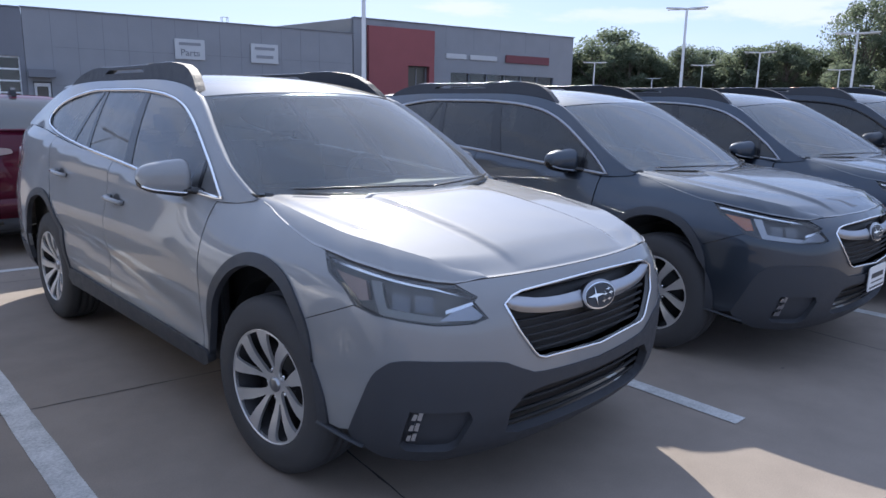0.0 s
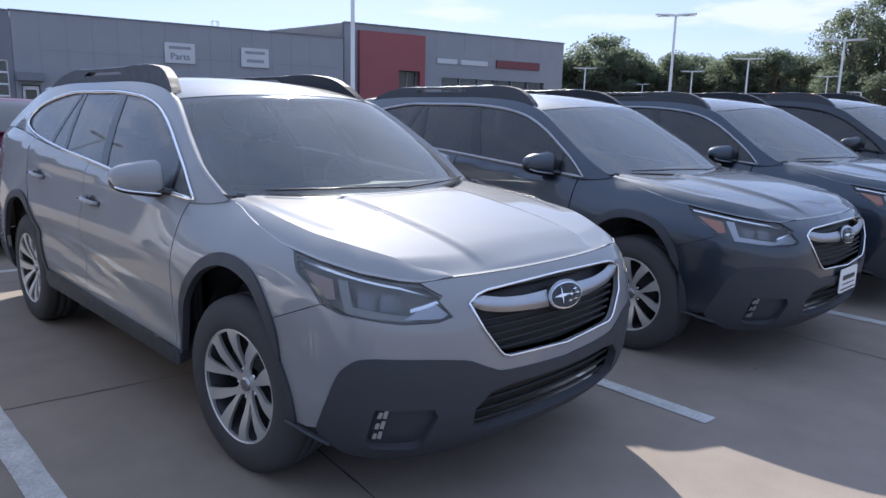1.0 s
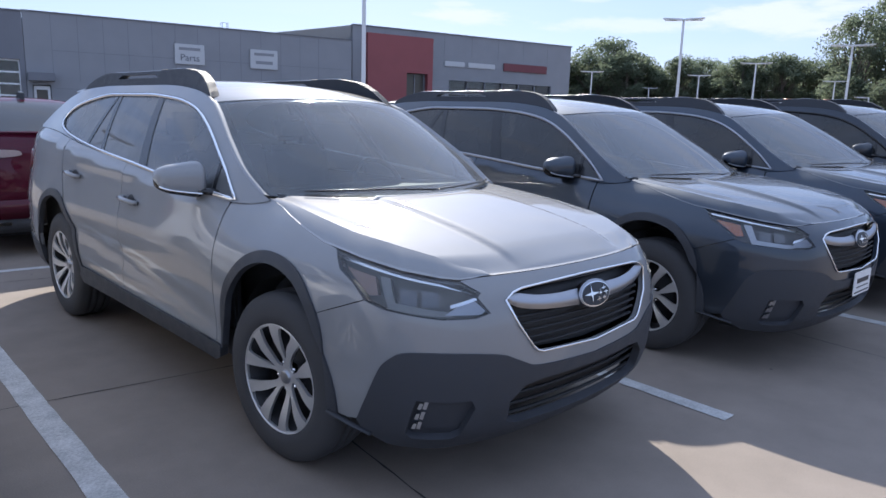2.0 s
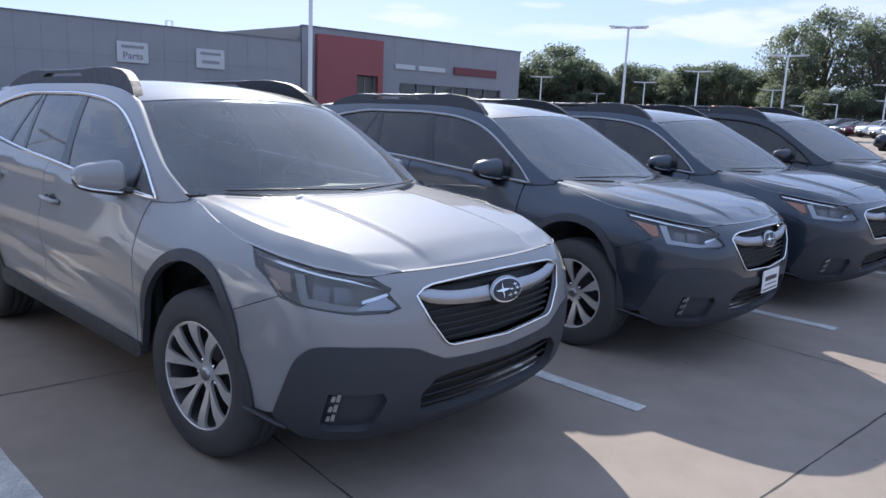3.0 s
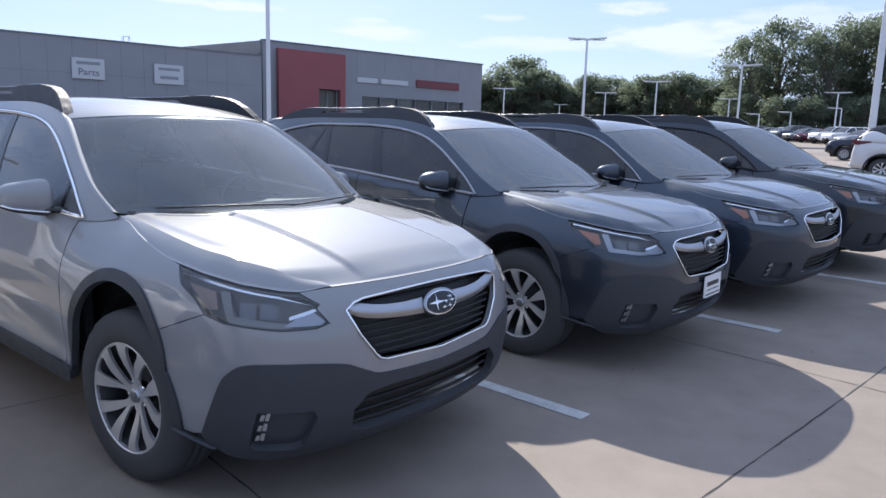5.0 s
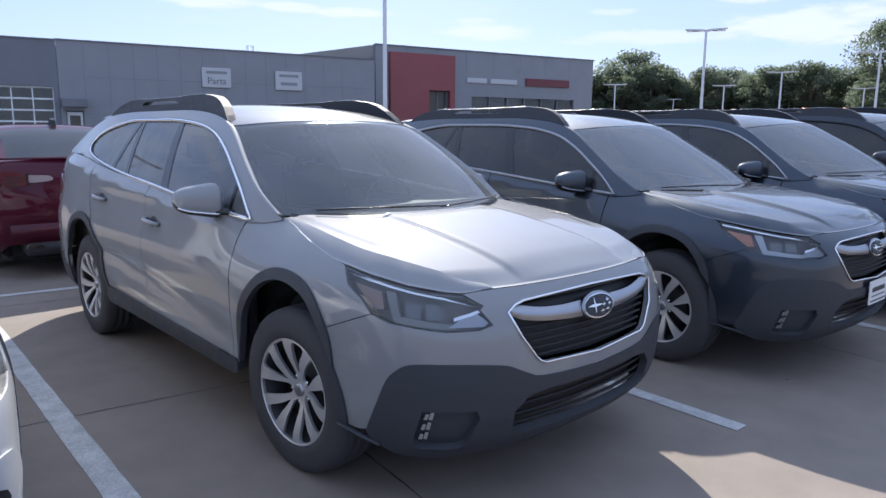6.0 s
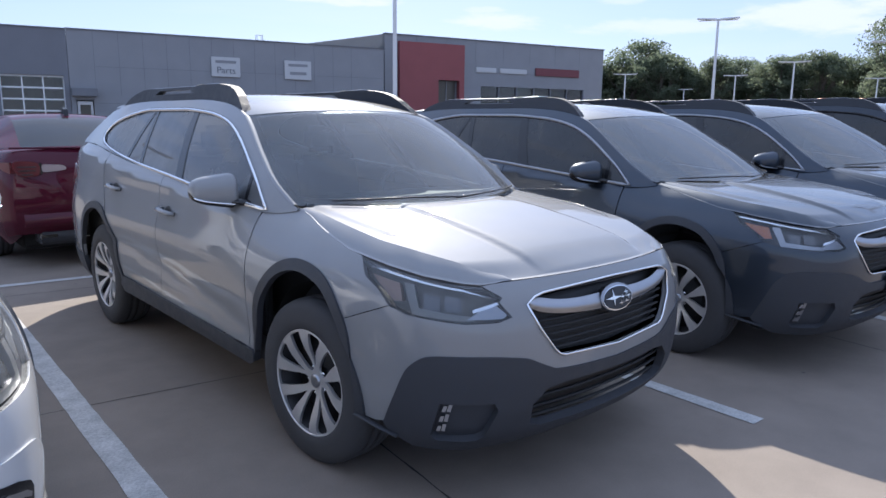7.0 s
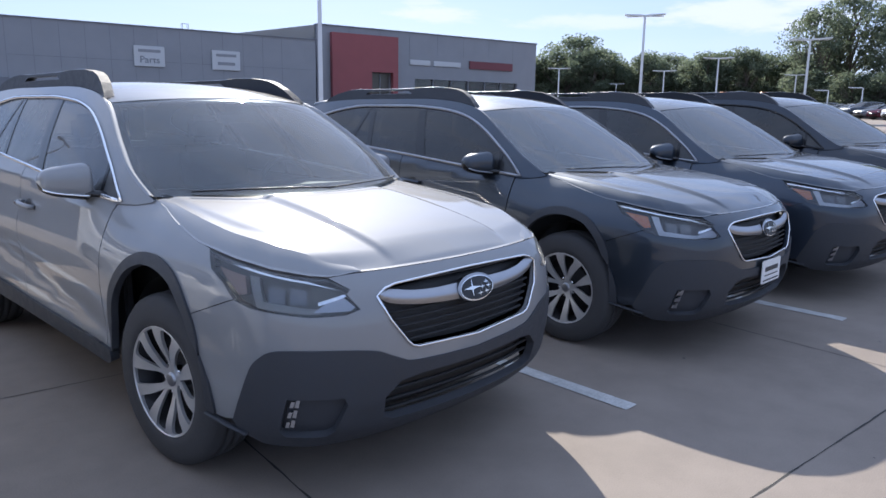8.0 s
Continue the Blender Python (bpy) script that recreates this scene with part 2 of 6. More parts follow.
def add_box(bm, x0, x1, y0, y1, z0, z1, bevel=0.0, m=None):
    vs = [bm.verts.new((x, y, z)) for z in (z0, z1) for y in (y0, y1) for x in (x0, x1)]
    fs = [bm.faces.new([vs[i] for i in f]) for f in ((0, 2, 3, 1), (4, 5, 7, 6), (0, 1, 5, 4), (2, 6, 7, 3), (0, 4, 6, 2), (1, 3, 7, 5))]
    if bevel:
        es = list({e for f in fs for e in f.edges})
        r = bmesh.ops.bevel(bm, geom=es, offset=bevel, segments=2, affect="EDGES")
        vs = list({v for f in r["faces"] for v in f.verts} | {v for v in vs if v.is_valid})
    if m is not None:
        bmesh.ops.transform(bm, matrix=m, verts=[v for v in vs if v.is_valid])
    return vs


def box(x0, x1, y0, y1, z0, z1, bevel=0.0, m=None):
    bm = bmesh.new()
    add_box(bm, x0, x1, y0, y1, z0, z1, bevel, m)
    return bm


def grid_mesh(bm, rows, close_u=False, close_v=False):
    """Faces over a table of points (rows of equal length)."""
    vs = [[bm.verts.new(p) for p in r] for r in rows]
    nu, nv = len(vs), len(vs[0])
    for i in range(nu if close_u else nu - 1):
        for j in range(nv if close_v else nv - 1):
            a, b, c, d = vs[i][j], vs[(i + 1) % nu][j], vs[(i + 1) % nu][(j + 1) % nv], vs[i][(j + 1) % nv]
            try:
                bm.faces.new((a, b, c, d))
            except ValueError:
                pass
    return vs


def revolve(profile, n=32, axis="x", m=None):
    """A closed turn of (radius, height along the axis) pairs."""
    bm = bmesh.new()
    rows = []
    for k in range(n):
        a = 2 * math.pi * k / n
        c, s = math.cos(a), math.sin(a)
        rows.append([(h, r * c, r * s) if axis == "x" else (r * c, r * s, h) for r, h in profile])
    grid_mesh(bm, rows, close_u=True)
    if m is not None:
        bm.transform(m)
    bmesh.ops.recalc_face_normals(bm, faces=bm.faces)
    return bm


def tube(points, r=0.01, n=8, closed=False, squash=1.0, up=(0, 0, 1)):
    """A bar of round or flattened section along points."""
    bm = bmesh.new()
    P = [Vector(p) for p in points]
    rows, N = [], len(P)
    for i, p in enumerate(P):
        a = P[(i - 1) % N] if closed or i else P[0]
        b = P[(i + 1) % N] if closed or i < N - 1 else P[-1]
        t = (b - a).normalized()
        u = t.cross(Vector(up))
        u = u.normalized() if u.length > 1e-5 else t.cross(Vector((1, 0, 0))).normalized()
        w = u.cross(t).normalized()
        rows.append([p + u * (r * math.cos(k * 2 * math.pi / n)) + w * (r * squash * math.sin(k * 2 * math.pi / n)) for k in range(n)])
    vs = grid_mesh(bm, rows, close_u=closed, close_v=True)
    if not closed:
        bm.faces.new(vs[0])
        bm.faces.new(vs[-1][::-1])
    bmesh.ops.recalc_face_normals(bm, faces=bm.faces)
    return bm


def extrude_outline(outline, depth, to3d, holes=(), bevel=0.0):
    """A flat plate with thickness: a 2D outline pushed from depth 0 to depth; to3d(u, v, d) gives the place."""
    bm = bmesh.new()
    loops = [outline, *holes]
    pts, edges = [], []
    for lp in loops:
        k = len(pts)
        pts += [Vector(p) for p in lp]
        edges += [(k + i, k + (i + 1) % len(lp)) for i in range(len(lp))]
    ov, oe, of, _, _, _ = geo.delaunay_2d_cdt(pts, edges, [], 0, 1e-6)
    keep = [f for f in of if inside2(sum((ov[i] for i in f), Vector((0, 0))) / len(f), outline) and not any(inside2(sum((ov[i] for i in f), Vector((0, 0))) / len(f), h) for h in holes)]
    top = [bm.verts.new(to3d(p[0], p[1], depth)) for p in ov]
    bot = [bm.verts.new(to3d(p[0], p[1], 0)) for p in ov]
    for f in keep:
        bm.faces.new([top[i] for i in f])
        bm.faces.new([bot[i] for i in reversed(f)])
    cnt = {}
    for f in keep:
        for i in range(len(f)):
            e = (f[i], f[(i + 1) % len(f)])
            cnt[tuple(sorted(e))] = cnt.get(tuple(sorted(e)), []) + [e]
    for es in cnt.values():
        if len(es) == 1:
            a, b = es[0]
            bm.faces.new((top[b], top[a], bot[a], bot[b]))
    bmesh.ops.delete(bm, geom=[v for v in bm.verts if not v.link_faces], context="VERTS")
    bmesh.ops.recalc_face_normals(bm, faces=bm.faces)
    return bm


def inside2(p, poly):
    x, y, c = p[0], p[1], False
    for i in range(len(poly)):
        (x0, y0), (x1, y1) = poly[i - 1], poly[i]
        if (y0 > y) != (y1 > y) and x < (x1 - x0) * (y - y0) / (y1 - y0) + x0:
            c = not c
    return c


def spline(pts, n=8, closed=False):
    """Catmull-Rom through points of any dimension."""
    P = [np.array(p, float) for p in pts]
    out, N = [], len(P)
    for i in range(N if closed else N - 1):
        p1, p2 = P[i], P[(i + 1) % N]
        p0 = P[(i - 1) % N] if closed or i else 2 * p1 - p2
        p3 = P[(i + 2) % N] if closed or i + 2 < N else 2 * p2 - p1
        for k in range(n):
            t = k / n
            out.append(0.5 * (2 * p1 + (p2 - p0) * t + (2 * p0 - 5 * p1 + 4 * p2 - p3) * t * t + (3 * p1 - p0 - 3 * p2 + p3) * t ** 3))
    if not closed:
        out.append(P[-1])
    return [tuple(float(c) for c in o) for o in out]


def sstep(a, b, x):
    t = min(1.0, max(0.0, (x - a) / (b - a)))
    return t * t * (3 - 2 * t)


def lerp_table(tab, x):
    """Smooth reading of a table of (x, value): monotone cubic through the rows."""
    if x <= tab[0][0]:
        return tab[0][1]
    if x >= tab[-1][0]:
        return tab[-1][1]
    for i in range(len(tab) - 1):
        if x <= tab[i + 1][0]:
            break
    (x1, y1), (x2, y2) = tab[i], tab[i + 1]
    h = x2 - x1
    d = (y2 - y1) / h
    m1 = m2 = d
    if i > 0:
        dp = (y1 - tab[i - 1][1]) / (x1 - tab[i - 1][0])
        m1 = 0.5 * (dp + d) if dp * d > 0 else 0.0
        m1 = math.copysign(min(abs(m1), 3 * min(abs(dp), abs(d))), d) if m1 else 0.0
    if i + 2 < len(tab):
        dn = (tab[i + 2][1] - y2) / (tab[i + 2][0] - x2)
        m2 = 0.5 * (d + dn) if dn * d > 0 else 0.0
        m2 = math.copysign(min(abs(m2), 3 * min(abs(dn), abs(d))), d) if m2 else 0.0
    t = (x - x1) / h
    return y1 * (1 + 2 * t) * (1 - t) ** 2 + h * m1 * t * (1 - t) ** 2 + y2 * t * t * (3 - 2 * t) + h * m2 * t * t * (t - 1)


def patch(outline, surf, step, holes=(), flange=0.012, hole_flange=None, sign=1.0, lift=0.0):
    """A smooth trimmed sheet. outline and holes: loops in the surface's own two coordinates; surf(u, v) gives the place.
    The rim is turned inward by flange, so that the joints between sheets have depth. sign: which side is out."""
    (u0, u1), (v0, v1) = [(min(p[k] for p in outline), max(p[k] for p in outline)) for k in (0, 1)]
    su, sv = step if isinstance(step, tuple) else (step, step)
    loops = []
    for lp in (outline, *holes):
        dense = []
        for i in range(len(lp)):
            a, b = lp[i], lp[(i + 1) % len(lp)]
            k = max(1, int(max(abs(b[0] - a[0]) / su, abs(b[1] - a[1]) / sv)))
            dense += [(a[0] + (b[0] - a[0]) * j / k, a[1] + (b[1] - a[1]) * j / k) for j in range(k)]
        loops.append(dense)
    pts, edges = [], []
    for lp in loops:
        k = len(pts)
        pts += [Vector(p) for p in lp]
        edges += [(k + i, k + (i + 1) % len(lp)) for i in range(len(lp))]
    rim = np.array([tuple(p) for p in pts])
    nu, nv = max(2, int((u1 - u0) / su)), max(2, int((v1 - v0) / sv))
    for i in range(1, nu):
        for j in range(1, nv):
            p = (u0 + (u1 - u0) * i / nu, v0 + (v1 - v0) * j / nv)
            dd = (np.abs(rim[:, 0] - p[0]) / su) ** 2 + (np.abs(rim[:, 1] - p[1]) / sv) ** 2
            if dd.min() > 0.2 and inside2(p, outline) and not any(inside2(p, h) for h in holes):
                pts.append(Vector(p))
    ov, oe, of, orig, _, _ = geo.delaunay_2d_cdt(pts, edges, [], 0, 1e-7)
    mid = lambda f: (sum(ov[i][0] for i in f) / len(f), sum(ov[i][1] for i in f) / len(f))
    keep = [f for f in of if inside2(mid(f), outline) and not any(inside2(mid(f), h) for h in holes)]
    used = sorted({i for f in keep for i in f})
    idx = {o: k for k, o in enumerate(used)}
    co, no = [], []
    e = 1e-3
    for i in used:
        u, v = ov[i]
        p = Vector(surf(u, v))
        du = Vector(surf(u + e, v)) - Vector(surf(u - e, v))
        dv = Vector(surf(u, v + e)) - Vector(surf(u, v - e))
        n = du.cross(dv) * sign
        n = n.normalized() if n.length > 1e-12 else Vector((0, 0, 1))
        co.append(p + n * lift)
        no.append(n)
    faces = [tuple(idx[i] for i in f) for f in keep]
    fixed = []
    for f in faces:
        n = (co[f[1]] - co[f[0]]).cross(co[f[2]] - co[f[0]])
        fixed.append(f if n.dot(no[f[0]] + no[f[1]] + no[f[2]]) >= 0 else f[::-1])
    faces = fixed
    if flange:
        cnt = {}
        for f in faces:
            for i in range(3):
                a, b = f[i], f[(i + 1) % 3]
                cnt.setdefault((min(a, b), max(a, b)), []).append((a, b))
        rimv, base = {}, len(co)
        for es in cnt.values():
            if len(es) == 1:
                for v in es[0]:
                    if v not in rimv:
                        rimv[v] = (len(co), len(co) + 1)
                        co += [co[v].copy(), co[v] - no[v] * flange]
                        no += [None, None]
        for es in cnt.values():
            if len(es) == 1:
                a, b = es[0]
                q = (rimv[b][0], rimv[a][0], rimv[a][1], rimv[b][1])
                n = (co[q[1]] - co[q[0]]).cross(co[q[2]] - co[q[0]])
                for k in q:
                    no[k] = (no[k] if no[k] is not None else Vector()) + (n.normalized() if n.length > 1e-12 else Vector())
                faces.append(q)
    me = bpy.data.meshes.new("sheet")
    me.from_pydata([tuple(c) for c in co], [], faces)
    me.polygons.foreach_set("use_smooth", [True] * len(me.polygons))
    me.normals_split_custom_set_from_vertices([tuple(n.normalized()) if n is not None and n.length > 1e-9 else (0, 0, 1) for n in no])
    return me


def mirrored(me):
    """The same sheet on the other side of the car."""
    m2 = me.copy()
    n = len(m2.vertices)
    co = np.empty(n * 3)
    m2.vertices.foreach_get("co", co)
    corner = [tuple(c.vector) for c in me.corner_normals] if me.has_custom_normals else None
    vn = [(0, 0, 1)] * n
    if corner:
        for lp in me.loops:
            vn[lp.vertex_index] = corner[lp.index]
    co = co.reshape(-1, 3)
    co[:, 0] *= -1
    m2.vertices.foreach_set("co", co.ravel())
    m2.flip_normals()
    if corner:
        m2.normals_split_custom_set_from_vertices([(-a, b, c) for a, b, c in vn])
    m2.update()
    return m2
# ---- the wagon's skin: a plan outline bent outward and inward with height ----
# car coordinates: x across (its right side is -x; the sheets are drawn for +x and mirrored), y backward from the front axle, z up
PLAN = [(0, -0.95), (0.2, -0.943), (0.4, -0.918), (0.575, -0.87), (0.70, -0.792), (0.785, -0.678), (0.836, -0.525), (0.868, -0.33), (0.889, -0.1),
        (0.903, 0.2), (0.908, 0.6), (0.905, 1.1), (0.903, 1.7), (0.907, 2.3), (0.913, 2.7), (0.905, 3.1), (0.872, 3.45), (0.80, 3.68), (0.66, 3.82), (0.4, 3.89), (0, 3.91)]
_pl = np.array(spline(PLAN, 12))
_ln = np.concatenate([[0], np.cumsum(np.hypot(*np.diff(_pl, axis=0).T))])
S_END = float(_ln[-1])


def plan_at(s):
    s = min(max(s, 0.0), S_END)
    return float(np.interp(s, _ln, _pl[:, 0])), float(np.interp(s, _ln, _pl[:, 1]))


def plan_normal(s):
    e = 0.03
    (x0, y0), (x1, y1) = plan_at(s - e), plan_at(s + e)
    if s < e:
        x0 = -x1
        y0 = y1
    tx, ty = x1 - x0, y1 - y0
    h = math.hypot(tx, ty) or 1
    return ty / h, -tx / h


_half = int(np.argmax(_pl[:, 0]))
_ysel = (_pl[:, 1] > -0.80) & (np.arange(len(_pl)) < len(_pl) - 24)
_ysel &= np.arange(len(_pl)) > 20


def sy(y):
    """The run along the side at y."""
    return float(np.interp(y, _pl[_ysel, 1], _ln[_ysel]))


FRONT_P = [(0.18, -0.20), (0.25, -0.12), (0.32, -0.05), (0.40, -0.018), (0.50, -0.004), (0.58, 0.0), (0.66, -0.002), (0.74, -0.012), (0.80, -0.028), (0.85, -0.052), (0.90, -0.095), (0.95, -0.16)]
FENDER_P = [(0.18, -0.07), (0.30, -0.03), (0.45, -0.008), (0.60, 0.0), (0.72, 0.0), (0.82, -0.014), (0.88, -0.034), (0.93, -0.062), (0.98, -0.10), (1.02, -0.14), (1.07, -0.20)]
DOOR_P = [(0.18, -0.085), (0.30, -0.042), (0.40, -0.024), (0.47, -0.023), (0.525, -0.031), (0.56, -0.030), (0.62, -0.020), (0.70, -0.010), (0.80, -0.004), (0.90, -0.022), (0.98, -0.038), (1.04, -0.046), (1.10, -0.05), (1.2, -0.065), (1.35, -0.11)]
REAR_P = [(0.18, -0.14), (0.30, -0.05), (0.45, -0.01), (0.60, 0.0), (0.75, 0.0), (0.90, -0.02), (1.02, -0.045), (1.12, -0.06), (1.25, -0.10), (1.4, -0.17)]


BELT = [(0.25, 1.05), (0.45, 1.046), (0.6, 1.056), (1.484, 1.130), (2.151, 1.178), (2.643, 1.224), (2.95, 1.256), (3.3, 1.272), (3.6, 1.275), (3.9, 1.275)]


def belt_z(y):
    return lerp_table(BELT, y)


def skin(s, z):
    """A place on the body's lower skin, s along the plan from the front's middle, z up; s below 0 is the other side of the front."""
    flip = -1.0 if s < 0 else 1.0
    s = abs(s)
    x, y = plan_at(s)
    nx, ny = plan_normal(s)
    kf = 1 - sstep(0.55, 1.15, s)
    k1, k2 = sstep(0.15, 0.75, y), sstep(2.1, 3.0, y)
    d = 0.0
    if 0.3 < y < 3.7:
        zb = belt_z(y)
        d -= 0.03 * sstep(zb - 0.06, zb + 0.005, z) * sstep(0.3, 0.8, y)
    if kf > 0:
        d += kf * lerp_table(FRONT_P, z)
    if kf < 1:
        side = lerp_table(FENDER_P, z) * (1 - k1) * (1 - k2)
        # the lower door crease climbs towards the tail
        zd = z - 0.105 * (y - 1.0) * sstep(0.30, 0.45, z) * (1 - sstep(0.62, 0.80, z))
        side += lerp_table(DOOR_P, zd) * k1 * (1 - k2) if k1 > 0 else 0.0
        side += lerp_table(REAR_P, z) * k2 if k2 > 0 else 0.0
        d += side * (1 - kf)
    return (flip * (x + nx * d), y + ny * d, z)


# the hood: a crowned sheet over the plan
HOOD_MID = [(-0.92, 0.865), (-0.857, 0.897), (-0.80, 0.926), (-0.6, 0.982), (-0.3, 1.035), (0.0, 1.073), (0.3, 1.103), (0.45, 1.115)]
HOOD_EDGE = [(-0.92, 0.865), (-0.8, 0.897), (-0.718, 0.893), (-0.6, 0.910), (-0.446, 0.932), (-0.3, 0.952), (0.0, 1.013), (0.27, 1.072), (0.45, 1.09)]


_lead = [skin(0.05 * i, 0.896) for i in range(12)] + [skin(s, z) for s, z in ((0.60, 0.891), (0.66, 0.888), (0.74, 0.894), (0.91, 0.912), (1.08, 0.934), (1.2, 0.949))]
_flank = [skin(sy(y), lerp_table(HOOD_EDGE, y)) for y in (-0.25, -0.15, -0.05, 0.05, 0.15, 0.27)]
RIM_X = [(p[1], p[0] + 0.001) for p in _lead + _flank] + [(0.5, 0.69)]
RIM_Z = [(p[1], p[2]) for p in _lead + _flank] + [(0.5, 1.092)]
CREASE = [(-0.87, 0.40), (-0.795, 0.480), (-0.713, 0.570), (-0.6, 0.638), (-0.5, 0.682), (-0.374, 0.712), (-0.2, 0.722), (-0.057, 0.716), (0.1, 0.702), (0.27, 0.676), (0.5, 0.64)]
CREASE = [tuple(p) for p in spline(CREASE, 8)]
HOOD_MID = [tuple(p) for p in spline(HOOD_MID, 6)]
RIDGE = [(-0.5, 0.575), (-0.44, 0.60), (-0.226, 0.648), (0.09, 0.655), (0.4, 0.63)]
LEAD_Y = [(p[0], p[1]) for p in _lead[:14]]
REAR_Y = [(0.0, 0.035), (0.2, 0.055), (0.4, 0.11), (0.55, 0.185), (0.68, 0.245), (0.72, 0.262)]


def hood_half(y):
    return lerp_table(RIM_X, y)


def hood_z(x, y):
    """The crowned middle: proud between two long steps, with a fainter ridge outside each."""
    m, x = lerp_table(HOOD_MID, y), abs(x)
    z = m - (0.004 + 0.012 * sstep(-0.9, -0.6, y)) * (x / lerp_table(CREASE, y)) ** 2.2
    f = sstep(-0.85, -0.68, y) * (1 - 0.7 * sstep(-0.12, 0.15, y))
    z += 0.016 * f * (1 - sstep(0.312, 0.352, x))
    r = lerp_table(RIDGE, y)
    z -= 0.008 * sstep(r - 0.006, r + 0.035, x) * sstep(-0.5, -0.3, y)
    yl = lerp_table(LEAD_Y, x)
    if y < yl + 0.12:
        ml = lerp_table(HOOD_MID, yl) - (0.004 + 0.012 * sstep(-0.9, -0.6, yl)) * (x / lerp_table(CREASE, yl)) ** 2.2
        w = 1 - sstep(0.0, 0.12, y - yl)
        z += (0.896 - ml) * w
    return z


def hood(x, y):
    """The hood with its outer facet, which falls from the crease to the rim."""
    c, h, q = lerp_table(CREASE, y), hood_half(y), abs(x)
    if q <= c or h <= c:
        return (x, y, hood_z(x, y))
    zc = hood_z(c, y)
    return (x, y, zc + (lerp_table(RIM_Z, y) - zc) * min(1.0, (q - c) / (h - c)))


def hood_mesh():
    """Columns follow the creases, so that each crease is one clean line."""
    bm = bmesh.new()
    nv, nu, nf = 90, 44, 8
    vs = [k / nv for k in range(nv + 1)]

    def mid_col(f):
        xl = 0.480 * f
        y0, y1 = lerp_table(LEAD_Y, xl), lerp_table(REAR_Y, 0.680 * f)
        out = []
        for v in vs:
            y = y0 + (y1 - y0) * v
            x = f * (0.480 + (lerp_table(CREASE, y) - 0.480) * sstep(0.0, 0.08, v) if v < 0.08 else lerp_table(CREASE, y))
            out.append(Vector((x, y, hood_z(x, y))))
        return out

    mid = [mid_col(k / nu) for k in range(nu + 1)]
    rim_pts = [(p[0], p[1], p[2]) for p in _lead[10:]] + [(p[0] + 0.001, p[1], p[2]) for p in _flank[:-1]] + [(0.7165, 0.262, 1.0660)]
    rim_pts[0] = tuple(mid[nu][0])
    ln = np.concatenate([[0], np.cumsum([(Vector(b) - Vector(a)).length for a, b in zip(rim_pts, rim_pts[1:])])])
    rim = [Vector([float(np.interp(v * ln[-1], ln, [p[k] for p in rim_pts])) for k in range(3)]) for v in vs]
    crease = mid[nu]
    # the crown, both halves, with its turned-down front lip
    cols = [[Vector((-p.x, p.y, p.z)) for p in col] for col in mid[:0:-1]] + mid
    rows = [[c + Vector((0, 0.004, -0.016)) for c in (col[0] for col in cols)]] + [[col[k] for col in cols] for k in range(nv + 1)] + [[col[nv] + Vector((0, 0.004, -0.016)) for col in cols]]
    grid_mesh(bm, rows)
    for sg in (1, -1):
        fl = lambda p: Vector((sg * p.x, p.y, p.z))
        rows = []
        for k in range(nv + 1):
            a, b = crease[k], rim[k]
            n = Vector((0.55, -0.1, 0.8)) * 0.0035
            rows.append([fl(a + (b - a) * t + n * 4 * t * (1 - t)) for t in [j / nf for j in range(nf + 1)]] + [fl(b + Vector((-0.003, 0.001, -0.018)))])
        grid_mesh(bm, rows)
    bmesh.ops.recalc_face_normals(bm, faces=bm.faces)
    for f in bm.faces:
        if f.normal.z < -0.05:
            f.normal_flip()
    return mesh_of(bm, "hood")


# the greenhouse's side: leans in with height, and tapers to both ends
def upper_x(y, z):
    b = 0.868 - 0.085 * (1 - sstep(-0.1, 1.25, y)) ** 1.3 - 0.06 * (1 - sstep(0.16, 0.52, y)) - 0.05 * sstep(2.8, 3.6, y)
    q = max(0.0, z - 1.02)
    return b - 0.36 * q - 0.32 * q * q


def upper(y, z):
    return (upper_x(y, z), y, z)


ROOF_LINE = [(0.25, 1.065), (0.302, 1.087), (0.398, 1.144), (0.645, 1.300), (0.935, 1.470), (1.05, 1.510), (1.28, 1.55), (1.74, 1.572), (2.4, 1.572), (2.75, 1.562), (2.958, 1.545), (3.236, 1.488), (3.45, 1.39), (3.6, 1.285)]


def roof_edge_z(y):
    return lerp_table(ROOF_LINE, y)


def wind_screen(u, v):
    """u -1 to 1 across, v 0 at the cowl, 1 at the roof."""
    ye = 0.295 + 0.67 * v
    ze = roof_edge_z(ye) - 0.006
    xe = upper_x(ye, ze) - 0.034
    ym, zm = -0.02 + 0.80 * v, lerp_table([(0.0, 1.08), (0.35, 1.243), (0.7, 1.395), (1.0, 1.512)], v)
    w = u * u * (0.7 + 0.3 * u * u)
    return (u * xe, ym + (ye - ym) * w, zm + (ze - zm) * w)


def roof(u, v):
    """u across, v from the screen (0) to the tailgate (1)."""
    ye = 0.965 + 2.335 * v
    ze = roof_edge_z(ye) - 0.006
    xe = upper_x(ye, ze) - 0.028
    ym = 0.78 + 2.74 * v
    zm = lerp_table([(0.0, 1.512), (0.05, 1.542), (0.12, 1.577), (0.22, 1.604), (0.4, 1.622), (0.7, 1.612), (1.0, 1.545)], v)
    w = u * u * (0.6 + 0.4 * u * u)
    return (u * xe, ym + (ye - ym) * w, zm + (ze - zm) * w)


